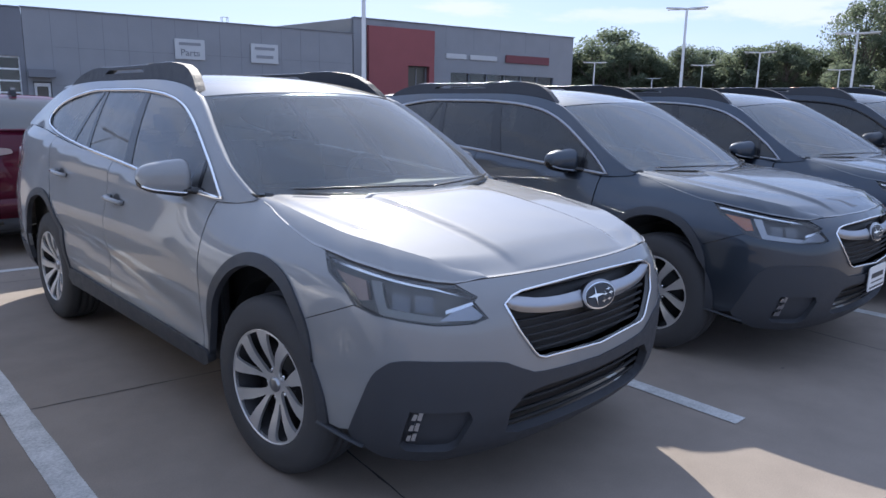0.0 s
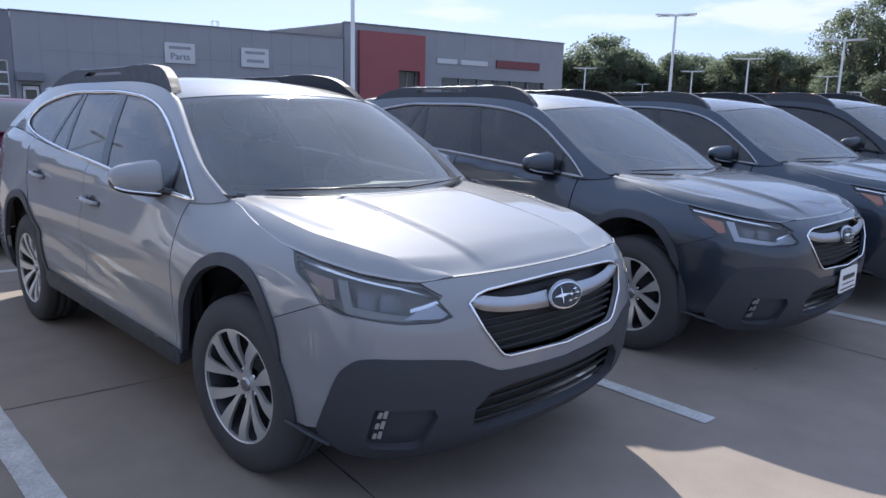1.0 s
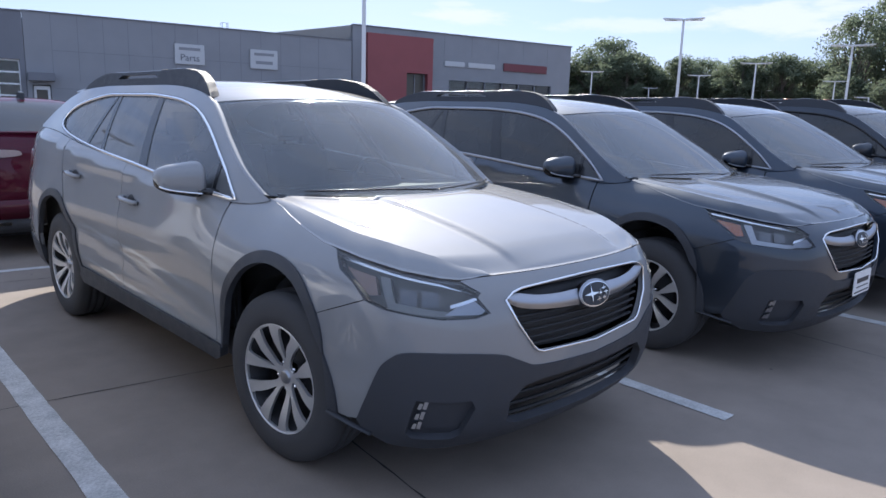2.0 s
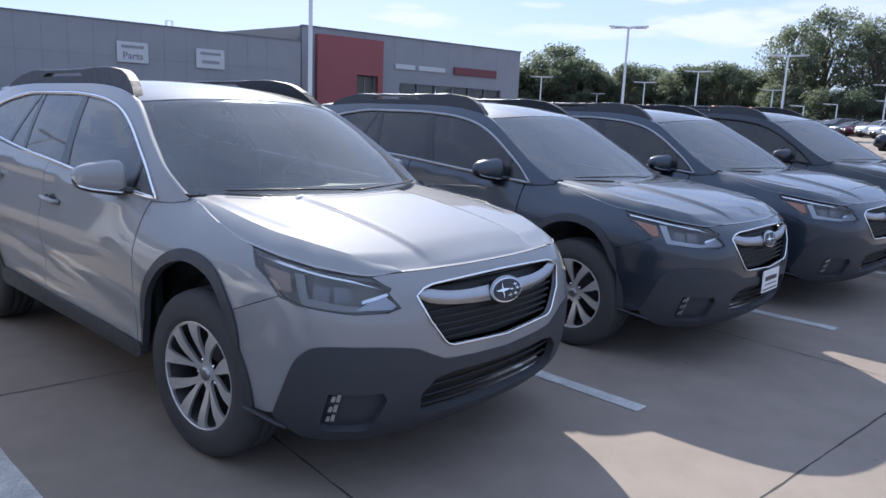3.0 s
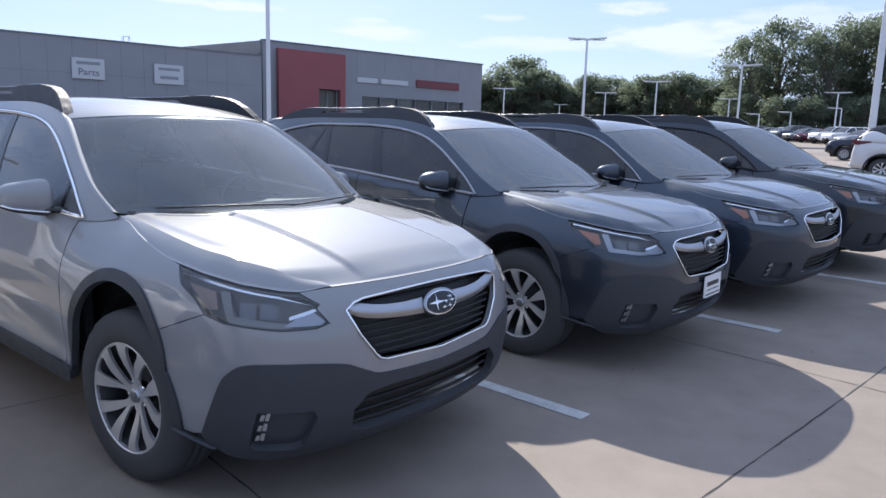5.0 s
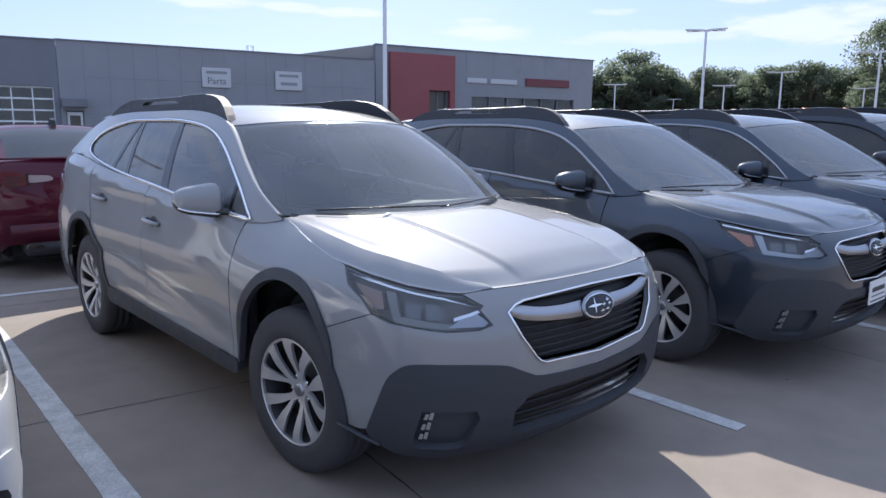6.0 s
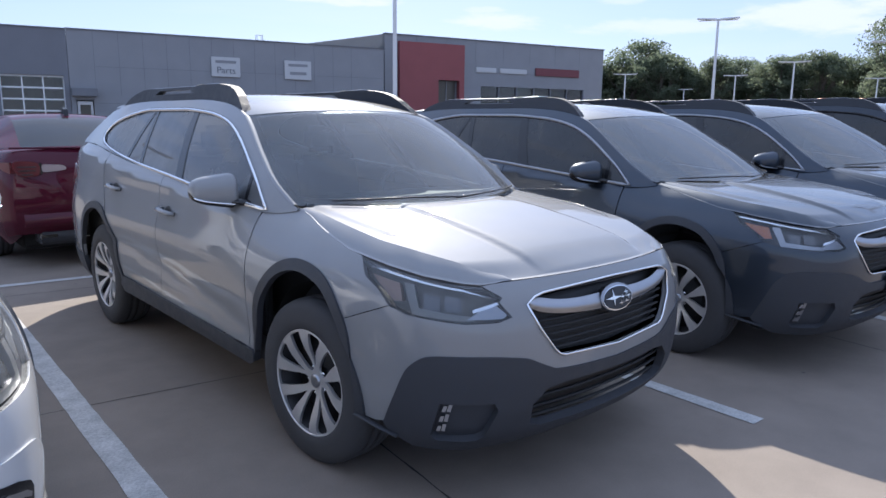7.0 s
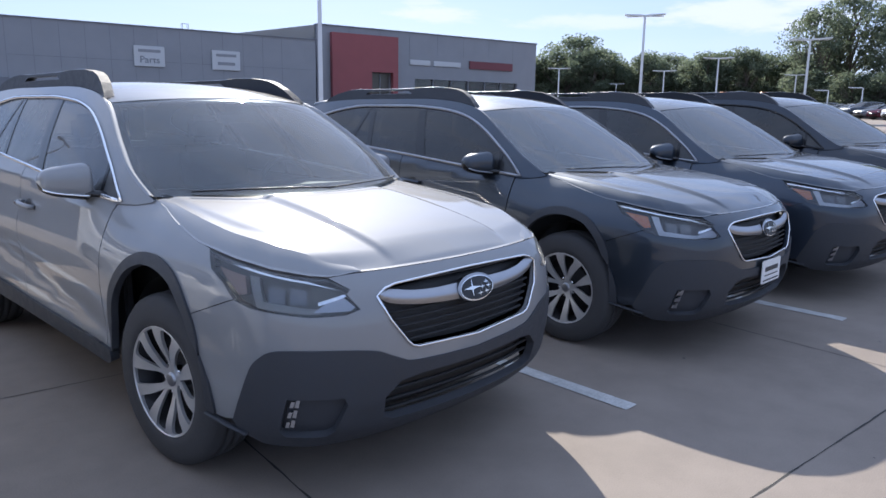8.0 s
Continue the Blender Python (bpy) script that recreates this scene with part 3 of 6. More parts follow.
def tail(u, v):
    """u across, v from the rear skin's rim (0) up to the roof (1)."""
    ye = 3.59 - 0.29 * v
    ze = roof_edge_z(ye) - 0.006 - 0.10 * (1 - v)
    xe = upper_x(ye, ze) - 0.02
    ym, zm = 3.86 - 0.34 * max(v, 0.0) ** 1.2, 1.18 + 0.365 * v
    w = u * u * (0.5 + 0.5 * u * u)
    return (u * xe, ym + (ye - ym) * w, zm + (ze - zm) * w)


WIN_TOP = [(0.427, 1.053), (0.538, 1.153), (0.677, 1.249), (0.844, 1.349), (1.039, 1.432), (1.261, 1.480), (1.549, 1.506), (1.79, 1.515), (2.318, 1.515), (2.643, 1.484), (2.80, 1.455), (2.912, 1.423), (2.99, 1.385), (3.032, 1.345)]
WIN_LOW = [(0.427, 1.053), (1.484, 1.137), (2.151, 1.185), (2.643, 1.236), (2.86, 1.272), (2.98, 1.305), (3.032, 1.345)]


def window_loop(y0, y1, inset=0.0, n=26, lean0=0.0, lean1=0.0):
    """The outline of a piece of the side glass between two uprights, each leaning by so much."""
    def at(y, k):
        zt, zl = lerp_table(WIN_TOP, y) - inset, lerp_table(WIN_LOW, y) + inset
        return (y, max(zt, zl + 0.004) if k else zl)
    low = [at(y0 + (y1 - y0) * i / n, 0) for i in range(n + 1)]
    a, b = y0 + lean0, y1 + lean1
    top = [at(a + (b - a) * i / n, 1) for i in range(n + 1)]
    return low + top[::-1]
# ---- the wagon's parts, each made once and shared by the wagons of the row ----
WAGON = []          # (name, parent name, mesh, material key, label)


def put_part(name, me, key, label="", under=""):
    WAGON.append((name, under, me, key, label))
    return me


def both(name, me, key, label="", under=""):
    put_part(name, me, key, label, under)
    put_part(name, mirrored(me), key, label, under)


def sym(half):
    """A whole loop from a half that runs from the middle round to the middle."""
    return list(half) + [(-s, z) for s, z in reversed(half) if s > 1e-6]


def ys(pts):
    return [(sy(y), z) for y, z in pts]


ARCH = [(0.405, 0.40), (0.398, 0.48), (0.383, 0.60), (0.352, 0.69), (0.284, 0.775), (0.2, 0.845), (0.088, 0.885), (-0.04, 0.885), (-0.17, 0.845), (-0.262, 0.765), (-0.318, 0.67), (-0.338, 0.56), (-0.345, 0.45), (-0.345, 0.34)]
ARCH_F = [p for p in spline(ARCH, 4)]
ARCH_R = [(2.745 - y * 1.04, z) for y, z in ARCH_F]


def arch_in(arch, cy):
    """The opening's own rim: the arch drawn in towards the hub."""
    out = []
    for y, z in arch:
        d = math.hypot(y - cy, z - 0.36)
        k = max(0.395, d - 0.048) / d
        out.append((cy + (y - cy) * k, 0.36 + (z - 0.36) * k if z > 0.36 else z))
    return out


LAMP = [(1.235, 0.948), (1.08, 0.927), (0.91, 0.905), (0.74, 0.889), (0.66, 0.883), (0.575, 0.846), (0.592, 0.832), (0.545, 0.778), (0.60, 0.764), (0.73, 0.762), (0.855, 0.772), (0.955, 0.780), (1.035, 0.80), (1.10, 0.85), (1.18, 0.885)]
GRILLE = [(0, 0.860), (0.18, 0.857), (0.395, 0.848), (0.44, 0.838), (0.478, 0.816), (0.43, 0.725), (0.365, 0.640), (0.345, 0.622), (0.315, 0.612), (0, 0.598)]
CLAD_TOP = [(0, 0.545), (0.315, 0.560), (0.385, 0.578), (0.445, 0.605), (0.50, 0.627), (0.63, 0.645), (0.785, 0.648), (0.87, 0.638), (0.915, 0.612), (0.955, 0.57), (1.01, 0.46), (1.07, 0.345)]
CLAD_TOP = [CLAD_TOP[0]] + [p for p in spline(CLAD_TOP, 3)][1:]

# bumper, front cladding
lead = [(0, 0.894), (0.2, 0.894), (0.4, 0.894), (0.55, 0.892), (0.61, 0.889), (0.655, 0.885)]
a_front = [(sy(y), z) for y, z in ARCH_F if z < 0.705 and y < 0][::-1]
half = lead + [LAMP[5], LAMP[6]] + LAMP[7:13] + [(1.262, 0.712)] + a_front[::-1] + [(1.12, 0.335)] + CLAD_TOP[::-1]
put_part("front_bumper", patch(sym(half), skin, (0.03, 0.02), holes=[sym(GRILLE)], flange=0.02), "paint")
lip = [(1.065, 0.337), (1.05, 0.31), (0.95, 0.268), (0.70, 0.258), (0.45, 0.262), (0.2, 0.275), (0, 0.278)]
INTAKE = [(0, 0.50), (0.30, 0.505), (0.39, 0.495), (0.455, 0.44), (0.455, 0.36), (0.40, 0.342), (0, 0.335)]
FOG = [(0.815, 0.47), (0.615, 0.47), (0.60, 0.44), (0.645, 0.335), (0.68, 0.315), (0.84, 0.315), (0.86, 0.335)]
put_part("bumper_cladding", patch(sym(CLAD_TOP + lip), skin, (0.03, 0.02), holes=[sym(INTAKE), FOG, [(-s, z) for s, z in FOG]], flange=0.035, lift=0.006), "bumperclad", "lower bumper moulding")
put_part("intake_backing", patch(sym([(s * 1.02, z) for s, z in INTAKE]), skin, (0.06, 0.05), flange=0, lift=-0.07), "matt", under="bumper_cladding")
for z in (0.372, 0.412, 0.452, 0.488):
    w = 0.435 if z < 0.46 else 0.39
    put_part("intake_slat", tube([Vector(skin(w * (i / 12 - 1) if i <= 12 else w * (i / 12 - 1), z)) + Vector((0, 0.036, 0)) for i in range(25)], 0.010, 6, squash=0.6), "slat", under="bumper_cladding")
both("fog_pocket", patch(FOG, skin, 0.04, flange=0, lift=-0.022), "clad", under="bumper_cladding")
for z0 in (0.350, 0.392, 0.434):
    for k in range(2):
        s0 = 0.797 + 0.30 * (0.46 - z0) - 0.019 * k
        both("marker_lens", patch([(s0 + 0.008, z0), (s0 - 0.007, z0 - 0.002 * k), (s0 - 0.016, z0 + 0.024 + 0.007 * k), (s0 - 0.002, z0 + 0.024 + 0.007 * k)], skin, 0.02, flange=0.02, lift=-0.004 - 0.004 * k), "chromelens", "clear glinting marker lens", under="bumper_cladding")
both("air_deflector", mesh_of(tube([(0.852, -0.345, 0.335), (0.846, -0.40, 0.328), (0.832, -0.47, 0.316), (0.806, -0.55, 0.300)], 0.015, 6, squash=0.4), "air_deflector"), "clad", "black plastic deflector ahead of the tyre", under="bumper_cladding")
# grille
put_part("grille", patch(sym([(s * 1.03, z) for s, z in GRILLE]), skin, (0.06, 0.05), flange=0, lift=-0.055), "matt", "black slatted grille")
put_part("grille_frame", tube([Vector(skin(s, z)) + Vector((0, -0.004, 0)) for s, z in sym(GRILLE)], 0.005, 8, closed=True, up=(0, 1, 0)), "chrome", "bright chrome surround", under="grille")
for k, z in enumerate((0.635, 0.662, 0.689, 0.716, 0.743)):
    w = 0.335 + (z - 0.625) * 0.68
    put_part("grille_slat", tube([Vector(skin(w * (i / 12 - 1), z)) + Vector((0, 0.030, 0)) for i in range(25)], 0.0075, 6, squash=0.75), "slat", under="grille")
for z in (0.842,):
    put_part("grille_slat", tube([Vector(skin(0.40 * (i / 12 - 1), z)) + Vector((0, 0.03, 0)) for i in range(25)], 0.010, 6, squash=0.75), "gloss", under="grille")
BAR_TOP = spline([(0, 0.808), (0.12, 0.808), (0.22, 0.808), (0.32, 0.815), (0.40, 0.829), (0.462, 0.836)], 5)
BAR_LOW = spline([(0, 0.748), (0.12, 0.750), (0.24, 0.757), (0.34, 0.768), (0.42, 0.784), (0.466, 0.806)], 5)
bar_half = list(BAR_TOP) + list(BAR_LOW)[::-1]


def wing_skin(s, z):
    """The winged bar swells outward between its edges."""
    p = skin(s, z)
    t, b = lerp_table(BAR_TOP, abs(s)), lerp_table(BAR_LOW, abs(s))
    q = min(1.0, abs((z - (t + b) / 2) / max(0.004, (t - b) / 2)))
    return (p[0], p[1] - 0.013 * (1 - q * q) + 0.008, p[2])


put_part("grille_wing", patch(sym(bar_half), wing_skin, (0.025, 0.007), flange=0.03), "satin", "satin silver winged bar", under="grille")


def ellipse(a, b, n=36, cz=0.776):
    return [(a * math.cos(2 * math.pi * k / n), cz + b * math.sin(2 * math.pi * k / n)) for k in range(n)]


put_part("badge_mount", patch(ellipse(0.106, 0.051, cz=0.780), skin, 0.02, flange=0.03, lift=0.009), "satin", under="grille")
put_part("badge_bezel", patch(ellipse(0.096, 0.046), skin, 0.02, flange=0.02, lift=0.013), "chrome", under="grille")
put_part("badge", patch(ellipse(0.090, 0.0415), skin, 0.02, flange=0.006, lift=0.016), "badge", "dark enamel oval badge", under="grille")
for cx, cz, r in ((0.034, 0.780, 0.034), (-0.022, 0.777, 0.0125), (-0.050, 0.792, 0.0125), (-0.062, 0.777, 0.0125), (-0.045, 0.758, 0.0125), (-0.008, 0.756, 0.0125)):
    star = []
    for k in range(8):
        q = r if k % 2 == 0 else r * 0.24
        star.append((-(cx + q * (1.5 if k % 4 == 0 else 0.8) * math.cos(k * math.pi / 4)), cz + q * math.sin(k * math.pi / 4)))
    put_part("badge_mark", patch(star, skin, 0.02, flange=0.002, lift=0.019), "chrome", under="grille")

# headlamps
both("headlamp", patch(LAMP, skin, 0.05, flange=0, lift=-0.05), "lampdark", "dark-housed headlamp under a clear lens")
both("lamp_lens", patch(LAMP, skin, 0.025, flange=0.012, lift=-0.003), "lens", under="headlamp")
C_LIGHT = [(1.0, 0.893), (0.955, 0.89), (0.915, 0.808), (0.74, 0.793), (0.70, 0.79), (0.69, 0.772), (0.74, 0.772), (0.94, 0.784)]
both("running_light", patch(C_LIGHT, skin, 0.03, flange=0.02, lift=-0.018), "reflector", "pale C-shaped running light", under="headlamp")
both("lamp_bezel", patch([(0.72, 0.778), (0.58, 0.776), (0.56, 0.788), (0.60, 0.822), (0.66, 0.812)], skin, 0.03, flange=0.02, lift=-0.012), "satin", under="headlamp")
both("lamp_brow", patch([(1.2, 0.935), (1.08, 0.922), (0.91, 0.900), (0.74, 0.880), (0.60, 0.845), (0.64, 0.854), (0.74, 0.873), (0.91, 0.893), (1.08, 0.914), (1.2, 0.927)], skin, 0.03, flange=0.02, lift=-0.01), "chrome", under="headlamp")
both("turn_signal", patch([(1.165, 0.905), (1.02, 0.888), (0.992, 0.826), (1.03, 0.820), (1.085, 0.856)], skin, 0.03, flange=0.02, lift=-0.020), "amber", "amber turn signal", under="headlamp")
for s0 in (0.865, 0.775):
    both("projector", patch([(s0 - 0.034, 0.803), (s0 + 0.034, 0.806), (s0 + 0.041, 0.862), (s0 - 0.030, 0.856)], skin, 0.02, flange=0.03, lift=-0.026), "projector", "square lamp lens", under="headlamp")
both("lamp_jewel", patch([(0.70, 0.800), (0.645, 0.812), (0.59, 0.826), (0.60, 0.834), (0.655, 0.822), (0.70, 0.812)], skin, 0.02, flange=0.015, lift=-0.009), "chrome", "bright lamp trim", under="headlamp")
# hood
put_part("hood", hood_mesh(), "paint")

# cowl, wipers
def cowl(u, v):
    x = 0.70 * u
    y = 0.025 + 0.20 * abs(u) ** 1.8 + 0.16 * v
    return (x, y, hood_z(x, y) - 0.016 + 0.01 * v)


put_part("cowl", patch([(-1, -0.4), (1, -0.4), (1, 1), (-1, 1)], cowl, (0.08, 0.3), flange=0), "matt")
for x0, x1, v0, v1 in ((-0.60, 0.02, 0.034, 0.020), (-0.02, 0.66, 0.016, 0.036)):
    pts = [Vector(wind_screen((x0 + (x1 - x0) * i / 10) / 0.72, v0 + (v1 - v0) * i / 10 + 0.014 * math.sin(math.pi * i / 10))) + Vector((0, -0.008, 0.011)) for i in range(11)]
    put_part("wiper", tube(pts, 0.0065, 6, squash=0.7), "gloss")

# fenders
top = [(y, lerp_table(HOOD_EDGE, y)) for y in (-0.2, -0.1, 0.0, 0.1, 0.2, 0.262)]
loop = [(1.238, 0.950)] + ys(top) + ys([(0.34, 1.058), (0.42, 1.048), (0.462, 1.035), (0.464, 0.40), (0.42, 0.40)]) + ys([p for p in ARCH_F if p[0] > -0.27 or p[1] > 0.76]) + [(1.265, 0.714), (1.037, 0.803), (1.10, 0.852), (1.18, 0.888)]
both("front_fender", patch(loop, skin, 0.03, flange=0.02), "paint")


def belt_run(y0, y1, n=8, drop=0.0):
    return [(y0 + (y1 - y0) * i / n, belt_z(y0 + (y1 - y0) * i / n) - drop) for i in range(n + 1)]


# doors and quarter panels
loop = belt_run(0.470, 1.60) + [(1.60, 0.40), (0.470, 0.39)]
both("front_door", patch(ys(loop), skin, 0.035, flange=0.02), "paint")
arch_lo = [p for p in ARCH_R if p[0] < 2.52]
loop = belt_run(1.606, 2.62) + [(2.60, 1.0), (2.54, 0.9)] + arch_lo[::-1] + [(2.35, 0.41), (1.606, 0.40)]
both("rear_door", patch(ys(loop), skin, 0.035, flange=0.02), "paint")
loop = belt_run(2.628, 3.58, 8) + [(3.67, 1.18)]
q_loop = ys(loop) + [(S_END, 1.18), (S_END, 0.52), (sy(3.5), 0.48), (sy(3.145), 0.45)] + ys([p for p in ARCH_R if p[0] > 2.53 and p[1] > 0.44])[::-1] + ys([(2.55, 0.89), (2.61, 1.0)])
both("rear_quarter", patch(q_loop, skin, 0.045, flange=0.02), "paint")
both("rear_bumper", patch([(sy(3.145), 0.445), (sy(3.5), 0.475), (S_END, 0.515), (S_END, 0.26), (sy(3.6), 0.25), (sy(3.15), 0.27)], skin, 0.05, flange=0.03, lift=0.005), "clad", "black plastic rear bumper")
both("tail_lamp", patch([(sy(3.50), 1.10), (S_END - 0.55, 1.12), (S_END - 0.5, 0.98), (sy(3.5), 0.96), (sy(3.38), 1.03)], skin, 0.05, flange=0.02, lift=0.008), "redlamp", "red tail lamp")
# arches and sills
for cy, arch in ((0.0, ARCH_F), (2.745, ARCH_R)):
    ring = ys([(cy + (y - cy) * 1.004, z) for y, z in arch]) + ys(arch_in(arch, cy))[::-1]
    both("wheel_arch", patch(ring, skin, 0.035, flange=0.03, lift=0.010), "clad", "black plastic wheel arch")
both("sill_cladding", patch(ys([(0.412, 0.405), (0.8, 0.412), (1.6, 0.420), (2.32, 0.432), (2.345, 0.37), (2.28, 0.332), (0.47, 0.325), (0.42, 0.35)]), skin, (0.06, 0.03), flange=0.04, lift=0.014), "clad", "black plastic sill")
# door handles
for y, z in ((1.447, 0.952), (2.36, 1.018)):
    p = Vector(skin(sy(y), z))
    bm = tube([p + Vector((0.006, -0.10, -0.012)), p + Vector((0.03, -0.085, -0.008)), p + Vector((0.042, 0.0, 0.0)), p + Vector((0.038, 0.07, 0.004)), p + Vector((0.006, 0.09, 0.004))], 0.017, 8, squash=0.75)
    both("door_handle", mesh_of(bm, "door_handle"), "paint")
    # flat black oval on the door paints the shaded hollow behind the handle
    both("handle_cup_shade", patch([(sy(y) + 0.046 * math.cos(k * math.pi / 8), z - 0.004 + 0.030 * math.sin(k * math.pi / 8)) for k in range(16)], skin, 0.03, flange=0, lift=0.002), "matt")

# greenhouse
outer = [(y, roof_edge_z(y)) for y in [0.255 + 0.055 * i for i in range(0, 61)] + [3.59]]
outer += [(y, belt_z(y) - 0.004) for y in (3.58, 3.4, 3.2, 2.9, 2.6, 2.3, 2.0, 1.7, 1.4, 1.1, 0.8, 0.6, 0.45, 0.34)] + [(0.268, 1.058)]
win_all = window_loop(0.427, 3.032, 0.0, 60)
win_all = [p for i, p in enumerate(win_all) if i == 0 or math.hypot(p[0] - win_all[i - 1][0], p[1] - win_all[i - 1][1]) > 0.008]
if math.hypot(win_all[0][0] - win_all[-1][0], win_all[0][1] - win_all[-1][1]) < 0.008:
    win_all.pop()
both("upper_side", patch(outer, upper, 0.05, holes=[win_all], flange=0.015), "paint")
trim_me = mesh_of(tube([Vector(upper(y, z)) + Vector((0.004, 0, 0)) for y, z in win_all], 0.0115, 6, closed=True, squash=0.6, up=(1, 0, 0)), "window_trim")
both("window_trim", trim_me, "trim", "slim window surround")
both("door_window", patch(window_loop(0.445, 1.36, 0.004, 26, 0.10, 0.20)[:], upper, (0.06, 0.05), flange=0.004, lift=-0.006), "sideglass", "tinted side glass")
both("door_window", patch(window_loop(1.45, 2.045, 0.004, 16, 0.17, 0.15), upper, (0.06, 0.05), flange=0.004, lift=-0.006), "privacy", "tinted side glass")
both("door_window", patch(window_loop(2.08, 2.33, 0.004, 10, 0.15, -0.09), upper, (0.06, 0.05), flange=0.004, lift=-0.006), "privacy", "tinted side glass")
both("quarter_window", patch(window_loop(2.37, 3.02, 0.004, 24, -0.10, 0.0), upper, (0.06, 0.05), flange=0.004, lift=-0.006), "privacy", "tinted side glass")
both("door_pillar", patch(window_loop(1.352, 1.458, 0.002, 4, 0.20, 0.17), upper, (0.05, 0.05), flange=0.01, lift=-0.003), "gloss", "black door pillar")
both("door_pillar", patch(window_loop(2.325, 2.378, 0.002, 3, -0.09, -0.105), upper, (0.05, 0.05), flange=0.01, lift=-0.003), "gloss", "black door pillar")
both("door_pillar", patch(window_loop(2.035, 2.09, 0.002, 3, 0.15, 0.145), upper, (0.05, 0.05), flange=0.01, lift=-0.003), "gloss", "black door pillar")
both("door_pillar", patch(window_loop(0.60, 0.625, 0.002, 3, 0.02, 0.02), upper, (0.05, 0.05), flange=0.01, lift=-0.003), "gloss", "black door pillar")
put_part("windscreen", patch([(-1, 0.0), (1, 0.0), (1, 1), (-1, 1)], wind_screen, (0.08, 0.08), flange=0), "screen", "clear laminated windscreen")
rim = [(-1, 0.0), (1, 0.0), (1, 1), (-1, 1)]
put_part("screen_border", patch(rim, wind_screen, (0.08, 0.05), holes=[[(-0.965, 0.085), (0.965, 0.085), (0.96, 0.98), (-0.96, 0.98)]], flange=0, lift=-0.004), "gloss", under="windscreen")
put_part("roof", patch([(-1, 0.004), (1, 0.004), (1, 1), (-1, 1)], roof, (0.06, 0.022), flange=0.01), "paint")
put_part("tailgate", patch([(-1, 0), (1, 0), (1, 1), (-1, 1)], tail, (0.1, 0.1), holes=[[(-0.86, 0.12), (0.86, 0.12), (0.84, 0.86), (-0.84, 0.86)]], flange=0.01, sign=-1), "paint")
put_part("rear_window", patch([(-0.865, 0.115), (0.865, 0.115), (0.845, 0.865), (-0.845, 0.865)], tail, (0.1, 0.1), flange=0.004, sign=-1, lift=-0.004), "privacy", "tinted rear glass")
# A-pillar seam filler between screen and side
for sgn in (1,):
    rows = []
    for i in range(26):
        v = i / 25
        w = Vector(wind_screen(1.0, v))
        ye = 0.295 + 0.67 * v
        rows.append([w, (w + Vector(upper(ye, roof_edge_z(ye)))) / 2 + Vector((0.004, -0.006, 0.006)), Vector(upper(ye, roof_edge_z(ye)))])
    bm = bmesh.new()
    grid_mesh(bm, rows)
    both("screen_pillar", mesh_of(bm, "screen_pillar"), "paint")
    rows = []
    for i in range(40):
        v = i / 39
        w = Vector(roof(1.0, v))
        ye = 0.965 + 2.335 * v
        rows.append([w, (w + Vector(upper(ye, roof_edge_z(ye)))) / 2 + Vector((0.002, 0, 0.005)), Vector(upper(ye, roof_edge_z(ye)))])
    bm = bmesh.new()
    grid_mesh(bm, rows)
    both("roof_channel", mesh_of(bm, "roof_channel"), "paint")

# spoiler: the roof's trailing edge, raised over the tailgate
spoil = []
for k in range(25):
    u = -1 + 2 * k / 24
    v0, v1 = 0.80, 0.945 + 0.085 * (1 - u * u)
    top = []
    for q in range(7):
        x, y, z = roof(u, v0 + (v1 - v0) * q / 6)
        top.append((x * 1.012, y, z - 0.004 + 0.036 * sstep(0, 5, q)))
    x, y, z = roof(u, v1)
    spoil.append(top + [(x * 1.012, y + 0.004, z + 0.012), (x, y - 0.03, z - 0.03), (x, y - 0.15, z - 0.03)])
bm = bmesh.new()
vs = grid_mesh(bm, spoil, close_v=True)
bm.faces.new(vs[0])
bm.faces.new(vs[-1])
bmesh.ops.recalc_face_normals(bm, faces=bm.faces)
put_part("roof_spoiler", mesh_of(bm, "roof_spoiler"), "paint")
# roof rails: a deep moulding with a long slot
RAIL_T = [(1.03, 0.0), (1.07, 0.022), (1.135, 0.056), (1.21, 0.080), (1.28, 0.092), (1.45, 0.096), (1.62, 0.090), (1.75, 0.083), (2.40, 0.083), (2.52, 0.088), (2.66, 0.085), (2.82, 0.064), (2.94, 0.034), (3.02, 0.0)]
r_out = [(y, t) for y, t in RAIL_T] + [(2.95, -0.02), (2.0, -0.02), (1.06, -0.02)]
r_slot = [(1.80, 0.042), (2.42, 0.042), (2.36, 0.066), (1.86, 0.066)]


def rail_at(y, t, d):
    z = roof_edge_z(y)
    return (upper_x(y, z) - 0.012 - d - 0.25 * max(t, 0), y, z + t)


r_dense = []
for i in range(len(r_out)):
    a, b = r_out[i], r_out[(i + 1) % len(r_out)]
    k = max(1, int(abs(b[0] - a[0]) / 0.06))
    r_dense += [(a[0] + (b[0] - a[0]) * j / k, a[1] + (b[1] - a[1]) * j / k) for j in range(k)]
rail_bm = extrude_outline(r_dense, 0.05, rail_at, holes=[r_slot])
both("roof_rail", mesh_of(rail_bm, "roof_rail", False), "rail", "black moulded roof rail")
both("rail_strip", mesh_of(tube([Vector(rail_at(y, lerp_table(RAIL_T, y) + 0.001, 0.02)) for y in [1.45 + 0.1 * i for i in range(13)]], 0.008, 6, squash=0.4), "rail_strip"), "railtip", under="roof_rail")
both("rail_cap", mesh_of(tube([Vector(rail_at(y, lerp_table(RAIL_T, y) - 0.004, 0.02)) for y in (1.70, 1.745, 1.79)], 0.013, 8), "rail_cap"), "railcap", under="roof_rail")
